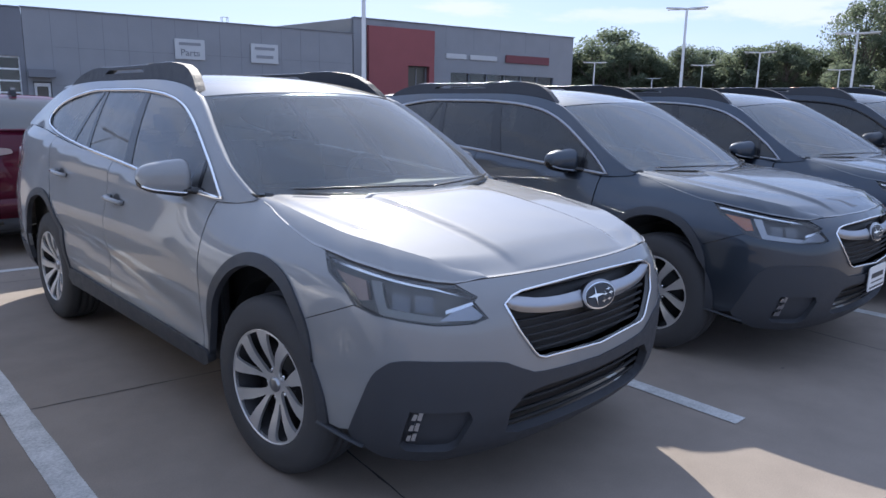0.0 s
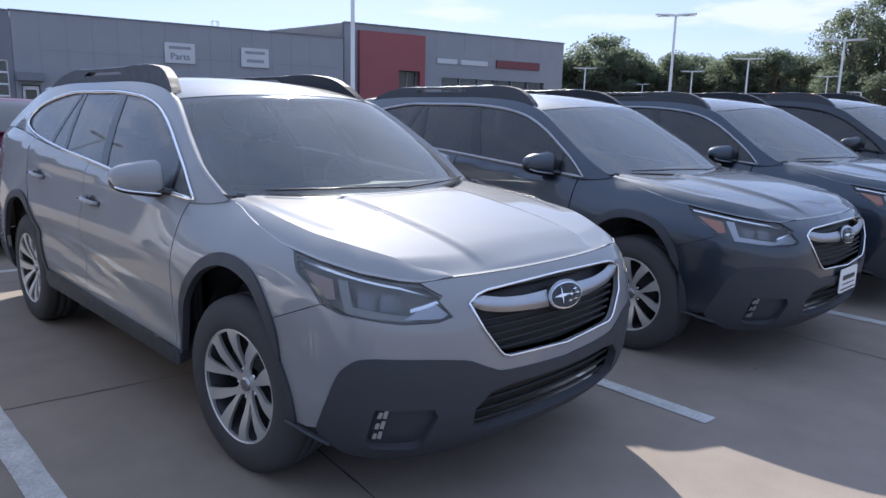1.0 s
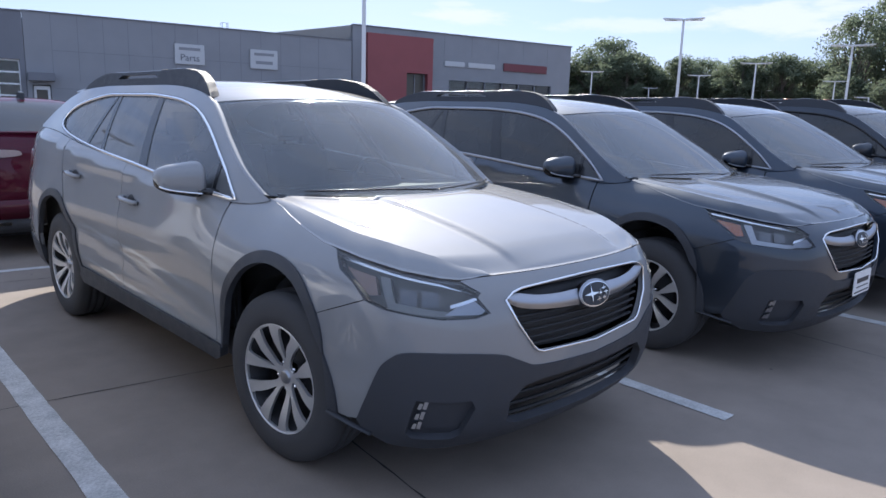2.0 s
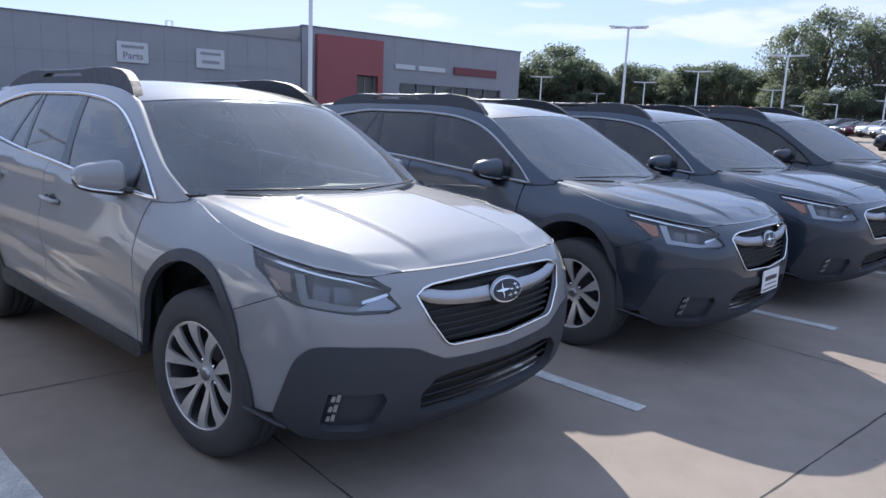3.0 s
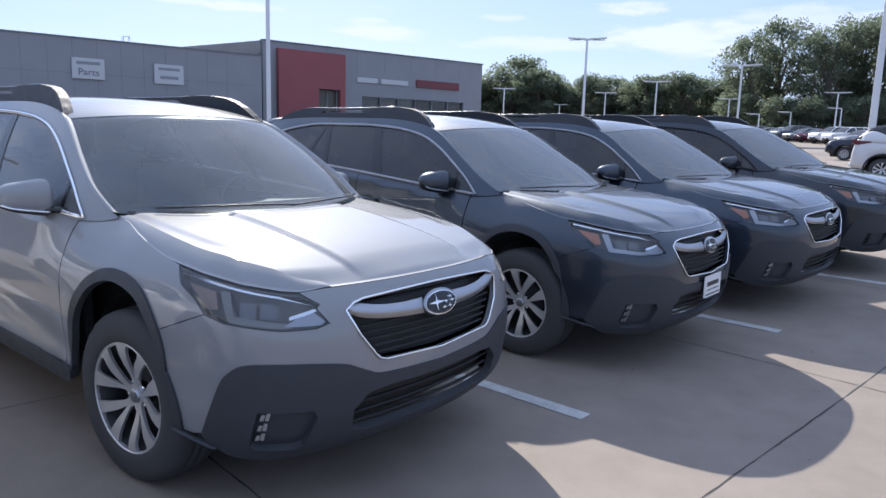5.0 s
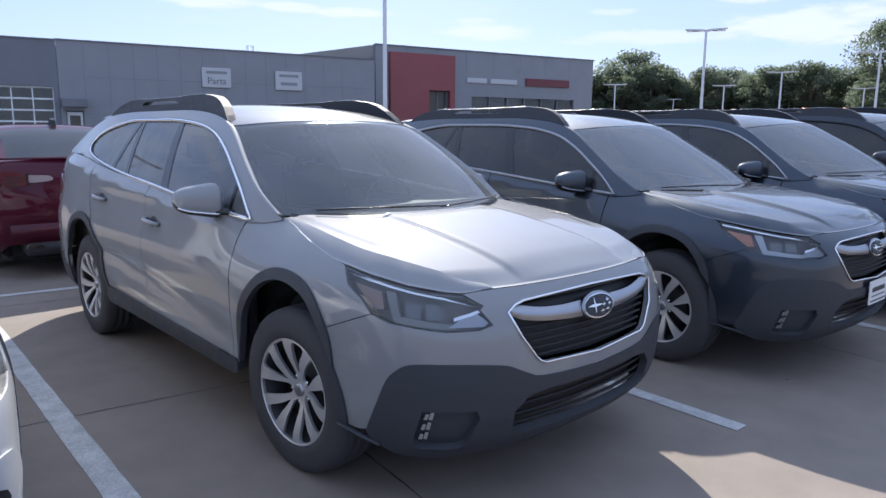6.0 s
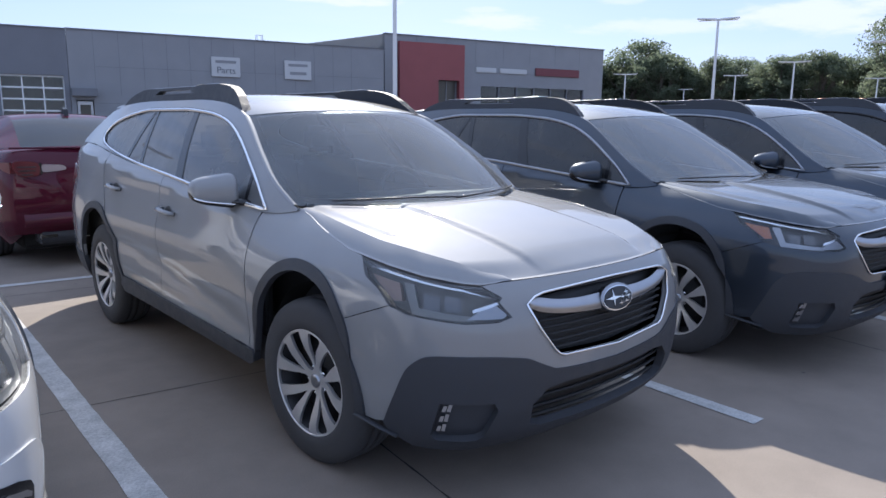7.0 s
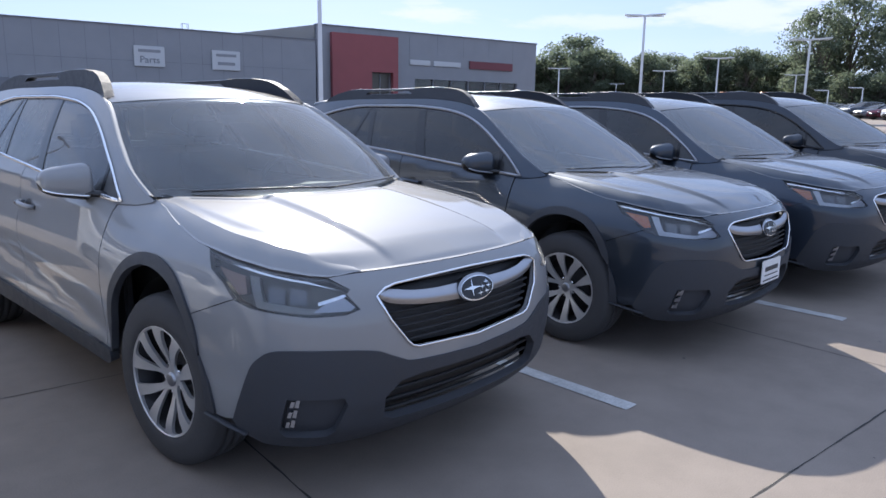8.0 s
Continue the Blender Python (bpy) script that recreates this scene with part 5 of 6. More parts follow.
part("wall", wall_with_openings(-34.0, 1.60, H1 - 0.03, [(-1.50, 1.36, 0, 3.57)], 0.3), PANEL_DARK, service)
part("side_wall", box(19.3, 19.6, 0.3, 3.2, 0, H1), PANEL, service)
part("side_wall", box(-34.0, -33.7, 0.3, 26, 0, H1), PANEL_DARK, service)
part("rear_wall", box(-34.0, 17.0, 26, 26.3, 0, H1), PANEL, service)
part("roof", box(-33.7, 17.0, 0.3, 26, H1 - 0.5, H1 - 0.3), ROOF_GREY, service)
part("coping", box(1.55, 19.7, -0.06, 0.36, H1, H1 + 0.07, 0.015), PANEL_DARK, service)
part("coping", box(-34.1, 1.54, -0.06, 0.36, H1 - 0.03, H1 + 0.04, 0.015), PANEL_DARK, service)
for k in range(1, 14):
    part("panel_joint", box(1.62 + k * 1.21, 1.64 + k * 1.21, -0.006, 0.0, 2.6, H1 - 0.05), PANEL_DARK, service)
for z in (2.2, 4.1):
    part("panel_joint", box(2.9, 19.5, -0.006, 0.0, z, z + 0.02), PANEL_DARK, service)
# opaque dark sheet behind the panes paints the unlit workshop
door = part("overhead_door", box(-1.50, 1.36, 0.24, 0.27, 0, 3.57), LAMP_DARK, service, "glazed overhead door in white frames before a dark sheet for the dim interior")
nrow, ncol = 6, 3
for i in range(nrow + 1):
    part("rail", box(-1.50, 1.36, 0.14, 0.22, 0.03 + 3.48 * i / nrow - 0.03, 0.03 + 3.48 * i / nrow + 0.05, 0.01), WHITE_FRAME, door)
for j in range(ncol + 1):
    part("stile", box(-1.50 + 2.81 * j / ncol, -1.44 + 2.81 * j / ncol, 0.15, 0.21, 0, 3.55, 0.01), WHITE_FRAME, door)
for i in range(nrow):
    for j in range(ncol):
        part("pane", box(-1.45 + 2.81 * j / ncol, -1.5 + 2.81 * (j + 1) / ncol, 0.175, 0.185, 0.07 + 3.48 * i / nrow, 3.48 * (i + 1) / nrow), SHOP_GLASS, door)
sdoor = part("staff_door", box(1.90, 2.64, 0.10, 0.15, 0.0, 2.30, 0.01), WHITE_FRAME, service, "white-framed glazed staff door")
# opaque pane, the dimness inside put into its colour
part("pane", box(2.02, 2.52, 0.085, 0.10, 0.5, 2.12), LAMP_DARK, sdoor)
part("canopy", box(1.66, 2.86, -0.75, 0.0, 2.55, 2.95, 0.02), PANEL_DARK, service, "dark awning over the door")
lad = thing("roof_ladder", wall_frame(12.0, 42.0), "thin metal roof ladder rails above the parapet", "ladder")
for x in (11.62, 11.95):
    part("rail", tube([(x, 0.45, H1 - 0.35), (x, 0.45, H1 + 0.42), (x, 0.75, H1 + 0.42), (x, 0.75, H1 - 0.35)], 0.022, 6), POLE_WHITE, lad)
part("rung", tube([(11.62, 0.45, H1 + 0.40), (11.95, 0.45, H1 + 0.40)], 0.02, 6), POLE_WHITE, lad)


def text_mesh(body, size, depth=0.01):
    cu = bpy.data.curves.new("lettering", "FONT")
    cu.body, cu.size, cu.extrude, cu.align_x, cu.align_y = body, size, depth, "CENTER", "CENTER"
    ob = bpy.data.objects.new("lettering", cu)
    scene.collection.objects.link(ob)
    dg = bpy.context.evaluated_depsgraph_get()
    me = bpy.data.meshes.new_from_object(ob.evaluated_get(dg))
    bpy.data.objects.remove(ob)
    bpy.data.curves.remove(cu)
    me.transform(pose(0, 0, 0, 90, 0, 0))
    return me


def wall_sign(x0, x1, z0, z1, word, label):
    s = thing("wall_sign", wall_frame(12.0, 42.0) @ Matrix.Translation(((x0 + x1) / 2, 0, (z0 + z1) / 2)), label, "sign", "signs on the service wing")
    w, h = (x1 - x0) / 2, (z1 - z0) / 2
    part("board", box(-w, w, -0.12, -0.02, -h, h, 0.02), SIGN_WHITE, s)
    part("bracket", box(-0.3, 0.3, -0.02, 0.0, -0.3, 0.3), PANEL_DARK, s)
    part("upper_bar", box(-w * 0.72, w * 0.72, -0.135, -0.12, h * 0.38, h * 0.66), PANEL, s)
    if word:
        me = text_mesh(word, 0.52)
        me.transform(Matrix.Translation((0, -0.13, -h * 0.36)))
        part("lettering", me, PANEL_DARK, s, "dark lettering")
    else:
        part("lower_bar", box(-w * 0.62, w * 0.62, -0.135, -0.12, -h * 0.5, -h * 0.18), PANEL, s)


wall_sign(8.81, 10.43, 3.83, 4.93, "Parts", "white wall sign lettered in dark grey")
wall_sign(13.05, 14.70, 3.83, 4.93, "", "white wall sign with grey bars")

# taller showroom
H2 = 7.17
show = thing("showroom", wall_frame(12.5, 44.2), "tall grey showroom with a red entrance panel and glazing", "building")
X0, X1 = 20.23, 39.5
part("wall", wall_with_openings(X0, X1, H2, [(24.2, 25.9, 0, 4.3), (27.9, 37.6, 0, 4.0)]), PANEL, show)
bm = bmesh.new()
grid_mesh(bm, [[(x, y, z) for z in (0, H2)] for x, y in ((X0, 0.0), (19.0, 4.6), (17.2, 11.1), (17.2, 30))])
bmesh.ops.solidify(bm, geom=bm.faces, thickness=0.25)
part("return_wall", bm, PANEL, show)
part("side_wall", box(X1 - 0.3, X1, 0.3, 30, 0, H2), PANEL, show)
part("rear_wall", box(17.2, X1, 30, 30.3, 0, H2), PANEL, show)
part("roof", box(20.3, X1 - 0.3, 0.3, 30, H2 - 0.7, H2 - 0.5), ROOF_GREY, show)
part("coping", box(X0, X1 + 0.08, -0.08, 0.36, H2, H2 + 0.08, 0.02), PANEL_DARK, show)
part("red_entrance", extrude_outline([(21.2, 0), (24.2, 0), (24.2, 4.3), (25.9, 4.3), (25.9, 0), (26.3, 0), (26.3, 6.75), (21.2, 6.75)], 0.35, lambda u, v, d: (u, -d, v)), RED_PANEL, show, "red portal round the entrance")
# dark sheet in the doorway in place of an unlit room
ent = part("entrance_door", box(24.25, 25.85, 0.12, 0.2, 0, 4.25), LAMP_DARK, show, "entrance door with a dark sheet for the dim interior")
for x in (24.25, 25.02, 25.79):
    part("stile", box(x, x + 0.06, 0.05, 0.12, 0, 4.25), PANEL, ent)
shopw = part("shop_window", box(27.9, 37.6, 0.20, 0.22, 0.0, 4.0), SHOP_GLASS, show, "wide showroom glazing")
part("back_wall", box(20.6, 39.1, 12.0, 12.2, 0.0, 6.3), SIGN_WHITE, show)
part("floor_slab", box(20.6, 39.1, 0.35, 12.0, 0.0, 0.05), ROOF_GREY, show)
for k in range(7):
    x = 27.9 + 9.64 * k / 6
    part("mullion", box(x, x + 0.07, 0.06, 0.20, 0, 4.0), PANEL_DARK, shopw)
for z in (1.0, 3.0):
    part("transom", box(27.9, 37.6, 0.07, 0.20, z, z + 0.06), PANEL_DARK, shopw)
# pale bars where the trader's name stands, a red bar for the make
fs = thing("fascia_sign", wall_frame(12.5, 44.2), "pale raised bars and a dark red bar on the fascia", "sign")
part("name_bar", box(27.45, 29.2, -0.10, 0.0, 4.97, 5.33, 0.03), SIGN_WHITE, fs)
part("name_bar", box(29.5, 31.95, -0.10, 0.0, 4.97, 5.33, 0.03), SIGN_WHITE, fs)
part("make_bar", box(32.75, 37.0, -0.12, 0.0, 4.92, 5.50, 0.03), MAROON, fs)
for k in range(8):
    part("panel_joint", box(X0 + 2.4 * (k + 1), X0 + 2.4 * (k + 1) + 0.02, -0.007, 0, 5.7 if 1 < k < 7 else 6.8, H2 - 0.02), PANEL_DARK, show)

# ---- lot lamps ----
def lamp_pole(x, y, height, heads=2, width=0.15, arm=1.15, turn=0.0, label="pale steel lot lamp with flat twin heads"):
    z0 = lift(x)
    p = thing("lot_lamp", pose(x, y, z0, 0, 0, turn), label, "street lamp", "lot lamps")
    part("base", revolve([(0.01, 0.75), (0.26, 0.75), (0.28, 0.72), (0.28, -0.1)], 20, axis="z"), ROOF_GREY, p, "round concrete base")
    bm = bmesh.new()
    a, b = width / 2, width * 0.36
    grid_mesh(bm, [[(s * q, t * q, z) for s, t in ((-1, -1), (1, -1), (1, 1), (-1, 1))] for q, z in ((a, 0.75), (b, height))], close_v=True)
    part("post", bm, POLE_WHITE, p)
    for s in ((-1, 1) if heads == 2 else (1,)):
        bm = extrude_outline([(0.08, 0.0), (0.35, 0.02), (arm, 0.10), (arm, 0.16), (0.3, 0.12), (0.08, 0.10)], 0.36, lambda u, v, d: (s * u, d - 0.18, height - 0.06 + v))
        hd = part("lamp_head", bm, POLE_WHITE, p)
        part("diffuser", box(min(s * 0.4, s * (arm - 0.1)), max(s * 0.4, s * (arm - 0.1)), -0.14, 0.14, height - 0.06, height - 0.045), SIGN_WHITE, hd)
    part("arm", box(-0.10 if heads == 2 else -0.05, 0.10, -0.04, 0.04, height - 0.07, height + 0.04, 0.01), POLE_WHITE, p)
    return p


lamp_pole(*at_bearing(37.93, 20.5), 8.6, 2, 0.125, turn=-38)
lamp_pole(*at_bearing(62.46, 47.5), 7.09, 2, 0.19, 1.22, turn=-62)
lamp_pole(*at_bearing(82.15, 30.0, True), 9.0, 2, 0.24, 1.4, turn=-80)
for az, el in ((55.81, 3.70), (58.02, 2.34), (60.26, 2.56), (63.76, 3.53), (64.68, 2.40), (67.56, 4.42), (68.27, 2.5), (72.86, 3.18), (73.50, 5.59), (79.95, 3.64), (86.6, 3.0)):
    d = (8.0 - 0.85) / math.tan(radians(el)) * 0.86
    d = min(d, 150)
    x, y = at_bearing(az, d, True)
    lamp_pole(x, y, (1.46 - lift(x)) + d * math.tan(radians(el)), 2, 0.20, 1.5, turn=-az)
for az, el in ((75.0, 2.1), (77.09, 2.27), (80.27, 2.57), (84.39, 2.72)):
    d = 95.0
    x, y = at_bearing(az, d, True)
    lamp_pole(x, y, (1.46 - lift(x)) + d * math.tan(radians(el)), 1, 0.18, 1.5, turn=180 - az, label="slim grey lot lamp with a single arm")

lamp_pole(-6.75, 26.5, 7.75, 2, 0.13, 0.8, turn=20)

# ---- trees ----
BARK = vary(mat("bark", (0.12, 0.102, 0.085), 0.9), 6, 0.3, 60, 0.5, 40)
LEAF = mat("leaves", (0.05, 0.085, 0.03), 0.6)


def leaf_nodes(m):
    n, l, b = m.node_tree.nodes, m.node_tree.links, bsdf(m)
    g = n.new("ShaderNodeNewGeometry")
    r = n.new("ShaderNodeValToRGB")
    e = r.color_ramp.elements
    # greens paled and greyed, with the distance haze put into the leaf colour
    e[0].position, e[0].color = 0.0, (0.105, 0.135, 0.092, 1)
    e[1].position, e[1].color = 1.0, (0.185, 0.22, 0.145, 1)
    l.new(g.outputs["Random Per Island"], r.inputs["Fac"])
    l.new(r.outputs["Color"], b.inputs["Base Color"])
    tr = n.new("ShaderNodeBsdfTranslucent")
    l.new(r.outputs["Color"], tr.inputs["Color"])
    mx = n.new("ShaderNodeMixShader")
    mx.inputs["Fac"].default_value = 0.75
    out = [q for q in n if q.type == "OUTPUT_MATERIAL"][0]
    l.new(b.outputs["BSDF"], mx.inputs[1])
    l.new(tr.outputs["BSDF"], mx.inputs[2])
    l.new(mx.outputs["Shader"], out.inputs["Surface"])


leaf_nodes(LEAF)


def tree_meshes(seed, h, spread, low, lobes, per, leaf):
    """Trunk with limbs, and a crown of leaf tufts gathered in uneven lobes."""
    rng = random.Random(seed)
    bm = bmesh.new()

    def limb(a, b, r0, r1, bend=0.15):
        a, b = Vector(a), Vector(b)
        off = Vector((rng.uniform(-1, 1), rng.uniform(-1, 1), rng.uniform(-0.3, 0.5))) * (b - a).length * bend
        pts = [a + (b - a) * t + off * math.sin(math.pi * t) for t in (0, 0.25, 0.5, 0.75, 1)]
        rows = []
        for i, p in enumerate(pts):
            t = i / 4
            r = r0 + (r1 - r0) * t
            ax = (pts[min(i + 1, 4)] - pts[max(i - 1, 0)]).normalized()
            u = ax.cross(Vector((0.3, 1, 0.2))).normalized()
            w = ax.cross(u)
            rows.append([p + u * r * math.cos(k * math.pi / 3) + w * r * math.sin(k * math.pi / 3) for k in range(6)])
        grid_mesh(bm, rows, close_v=True)
        return pts

    top = (rng.uniform(-0.6, 0.6), rng.uniform(-0.6, 0.6), h * 0.82)
    trunk = limb((0, 0, -0.2), top, 0.026 * h, 0.006 * h, 0.05)
    centres = []
    for k in range(lobes):
        t = low + (0.98 - low) * (k + rng.random()) / lobes
        ang = rng.uniform(0, 2 * math.pi)
        prof = math.sin(math.pi * min(1, max(0.08, (t - low * 0.6) / (1.06 - low * 0.6)))) ** 0.7
        rad = spread * prof * rng.uniform(0.35, 1.0)
        c = Vector((rad * math.cos(ang), rad * math.sin(ang), h * t))
        centres.append((c, spread * rng.uniform(0.22, 0.42)))
        j = min(4, max(1, int(4 * t * 0.85)))
        limb(trunk[j - 1] * 0.5 + trunk[j] * 0.5, c * 0.92 + trunk[j] * 0.08, 0.009 * h, 0.002 * h, 0.12)
    wood = mesh_of(bm, "trunk")
    vs, fs = [], []
    for c, r in centres:
        for _ in range(per):
            d = Vector((rng.gauss(0, 1), rng.gauss(0, 1), rng.gauss(0, 1)))
            d = d.normalized() * r * rng.random() ** 0.45
            p = c + Vector((d.x, d.y, d.z * 0.72))
            s = leaf * rng.uniform(0.6, 1.4)
            n = Vector((rng.uniform(-1, 1), rng.uniform(-1, 1), rng.uniform(-0.3, 1.2))).normalized()
            u = n.orthogonal().normalized()
            u = Matrix.Rotation(rng.uniform(0, 6.28), 3, n) @ u
            w = n.cross(u)
            k = len(vs)
            vs += [tuple(p + u * s), tuple(p + w * s * 0.55 + n * s * 0.2), tuple(p - u * s), tuple(p - w * s * 0.55 - n * s * 0.15)]
            fs.append((k, k + 1, k + 2, k + 3))
    me = bpy.data.meshes.new("crown")
    me.from_pydata(vs, [], fs)
    return wood, me


TREES = [tree_meshes(11 + k, h, sp, lo, n, per, lf) for k, (h, sp, lo, n, per, lf) in enumerate((
    (15.2, 5.4, 0.42, 38, 170, 0.18), (15.0, 6.0, 0.26, 58, 210, 0.18), (11.5, 4.6, 0.18, 48, 210, 0.17), (12.5, 4.4, 0.24, 48, 210, 0.17), (9.5, 4.4, 0.08, 40, 200, 0.18)))]


def tree(kind, az, d, top_el, turn, wide=1.0, label="broad leafy green tree at the lot's edge"):
    x, y = at_bearing(az, d)
    z0 = lift(x)
    h = 1.46 - z0 + d * math.tan(radians(top_el))
    base = (15.2, 15.0, 11.5, 12.5, 9.5)[kind]
    wide *= 1.12 if kind > 1 else 1.0
    t = thing("tree", pose(x, y, z0, 0, 0, turn) @ Matrix.Diagonal((wide * h / base, wide * h / base, h / base, 1)), label, "tree", "trees beyond the lot")
    part("trunk", TREES[kind][0], BARK, t)
    part("crown", TREES[kind][1], LEAF, t)


rt = random.Random(5)
# big trees to the side
for kind, az, d, el, turn, wide in ((0, 74.3, 126, 7.6, 10, 0.95), (0, 76.3, 129, 8.6, 80, 0.9), (1, 79.6, 124, 8.1, 140, 0.85), (1, 81.6, 130, 8.5, 200, 0.9), (1, 83.7, 126, 8.5, 20, 0.9), (0, 85.4, 129, 8.1, 260, 0.95),
                                   (2, 88.7, 118, 5.4, 30, 1.1), (3, 91.0, 120, 6.2, 130, 1.1), (1, 94, 128, 7.8, 60, 1.0), (1, 98, 128, 8.2, 150, 1.0)):
    tree(kind, az, d, el, turn, wide)
# the lower belt behind the lot
az = 50.5
while az < 74:
    el = 4.7 + 0.9 * math.sin(az * 1.1 + 0.6) * 0.5 + rt.uniform(-0.5, 0.45) + (0.7 if 55.5 < az < 58.2 else 0)
    tree(rt.choice((2, 3, 4)), az, rt.uniform(140, 152), el, rt.uniform(0, 360), rt.uniform(0.95, 1.2))
    az += rt.uniform(1.1, 1.7)
az = 51.0
while az < 98:
    tree(4, az, rt.uniform(113, 134) if az > 73.5 else rt.uniform(154, 162), rt.uniform(2.5, 4.1), rt.uniform(0, 360), 1.25, "low bushy green tree in the belt behind the lot")
    az += rt.uniform(0.8, 1.2)
# ---- other cars: one plain builder for a saloon and a crossover ----
def plain_car_meshes(kind):
    """Lower body, glazing, roof and pillars as separate meshes over cross-sections along the car."""
    if kind == "saloon":
        L0, L1, w = -0.95, 3.92, 0.925
        deck = [(-0.95, 0.60), (-0.90, 0.70), (-0.75, 0.80), (0.0, 0.93), (0.5, 1.0), (1.2, 1.03), (2.6, 1.07), (3.2, 1.125), (3.75, 1.14), (3.87, 1.11), (3.92, 0.98)]
        top = [(0.42, 0.99), (0.8, 1.20), (1.22, 1.39), (1.5, 1.445), (1.95, 1.475), (2.4, 1.465), (2.7, 1.42), (3.0, 1.31), (3.40, 1.14)]
        belt = [(0.42, 0.985), (1.5, 1.02), (2.5, 1.07), (3.40, 1.13)]
        glass_y = ((0.62, 1.62), (1.72, 2.62), (2.72, 2.98))
        steep = (1.24, 2.66)
    else:
        L0, L1, w = -0.93, 3.58, 0.93
        deck = [(-0.93, 0.70), (-0.88, 0.86), (-0.72, 1.00), (0.0, 1.11), (0.45, 1.16), (1.2, 1.19), (2.4, 1.25), (2.8, 1.27), (3.3, 1.28), (3.48, 1.24), (3.54, 1.10), (3.58, 0.86)]
        top = [(0.36, 1.14), (0.75, 1.39), (1.15, 1.62), (1.5, 1.69), (2.0, 1.715), (2.6, 1.70), (3.0, 1.645), (3.2, 1.58), (3.46, 1.29)]
        belt = [(0.36, 1.12), (1.5, 1.17), (2.3, 1.225), (2.55, 1.26), (2.80, 1.36), (3.0, 1.38), (3.3, 1.30), (3.46, 1.26)]
        glass_y = ((0.58, 1.60), (1.70, 2.50), (2.56, 2.98))
        steep = (1.18, 3.20)
    wheels = (0.0, 2.75)
    ss = [L0 + (L1 - L0) * k / 60 for k in range(61)]

    def half(y):
        a = min(1.0, max(0.0, (y - L0) / 0.75))
        b = min(1.0, max(0.0, (L1 - y) / 0.6))
        return w * (0.70 + 0.30 * (1 - (1 - a) ** 2.4)) * (0.86 + 0.14 * (1 - (1 - b) ** 2.4))

    body = bmesh.new()
    rows = []
    for y in ss:
        h, t = half(y), lerp_table(deck, y)
        z0 = (0.22 if kind == "saloon" else 0.31) + 0.12 * (1 - sstep(L0, L0 + 0.35, y)) + 0.14 * sstep(L1 - 0.4, L1, y)
        cut = 0.0
        for c in wheels:
            q = (0.40 if kind == "saloon" else 0.455) ** 2 - (y - c) ** 2
            if q > 0:
                cut = max(cut, 0.34 + math.sqrt(q))
        zb = max(z0, cut)
        prof = [(h * 0.88 if not cut else h * 0.97, zb), (h * 0.975, max(zb + 0.01, 0.34)), (h, max(zb + 0.02, 0.55)), (h * 0.995, max(zb + 0.03, t - 0.26)), (h * 0.965, t - 0.10), (h * 0.925, t - 0.02), (h * 0.86, t + 0.006), (h * 0.5, t + 0.03), (0, t + 0.038)]
        rows.append([(x, y, z) for x, z in prof] + [(-x, y, z) for x, z in reversed(prof[:-1])])
    vs = grid_mesh(body, rows)
    body.faces.new(vs[0])
    body.faces.new(vs[-1][::-1])
    bmesh.ops.recalc_face_normals(body, faces=body.faces)
    gl, rf, pl = bmesh.new(), bmesh.new(), bmesh.new()
    y0, y1 = top[0][0], top[-1][0]
    yy = sorted({y0 + (y1 - y0) * k / 44 for k in range(45)} | {q for g in glass_y for q in g} | set(steep))

    def section(y):
        zt, zb = lerp_table(top, y), lerp_table(belt, y)
        zt = max(zt, zb + 0.004)
        b = half(y) * 0.925
        q = (zt - zb)
        xr = b - 0.52 * q
        return [(b, y, zb - 0.01), (b - 0.20 * q, y, zb + 0.48 * q), (xr + 0.02, y, zt - 0.06 * min(1, q / 0.2) - (0.05 * min(1, q / 0.35) * sstep(2.2, 2.7, y) if kind == "saloon" else 0)), (xr - (0.24 - 0.36 * min(0.36, q) if kind == "saloon" and y > 2.3 else 0.06), y, zt - 0.004), (xr * 0.5, y, zt + 0.022), (0, y, zt + 0.03)]

    for ya, yb in zip(yy, yy[1:]):
        A, B = section(ya), section(yb)
        ym = (ya + yb) / 2
        for sg in (1, -1):
            for j in range(5):
                quad = [(sg * p[0], p[1], p[2]) for p in (A[j], B[j], B[j + 1], A[j + 1])]
                if sg < 0:
                    quad = quad[::-1]
                if j < 2:
                    dst = gl if any(a <= ym <= b for a, b in glass_y) else pl
                elif j == 2:
                    dst = pl
                else:
                    dst = rf if steep[0] <= ym <= steep[1] else gl
                dst.faces.new([dst.verts.new(p) for p in quad])
    for m in (gl, rf, pl):
        bmesh.ops.remove_doubles(m, verts=m.verts, dist=1e-4)
        bmesh.ops.recalc_face_normals(m, faces=m.faces)
    out = dict(body=mesh_of(body, "body"), glazing=mesh_of(gl, "glazing"), roof=mesh_of(rf, "roof"), pillar=mesh_of(pl, "pillar"), half=half, deck=deck, ends=(L0, L1), wheels=wheels, kind=kind)
    # lamps, trim
    out["headlamp"] = mesh_of(box(0.46, 0.80, L0 + 0.10, L0 + 0.42, 0.66 if kind == "saloon" else 0.82, 0.78 if kind == "saloon" else 0.93, 0.03), "headlamp")
    zt = 0.885 if kind == "saloon" else 1.08
    out["tail_lamp"] = mesh_of(extrude_outline(spline([(0.56, zt + 0.05), (0.575, zt + 0.14), (0.66, zt + 0.165), (0.77, zt + 0.16), (0.785, zt + 0.10), (0.735, zt + 0.035), (0.65, zt + 0.02)], 4, closed=True), 0.05, lambda u, v, d: (u, L1 + 0.016 - d, v)), "tail_lamp", False)
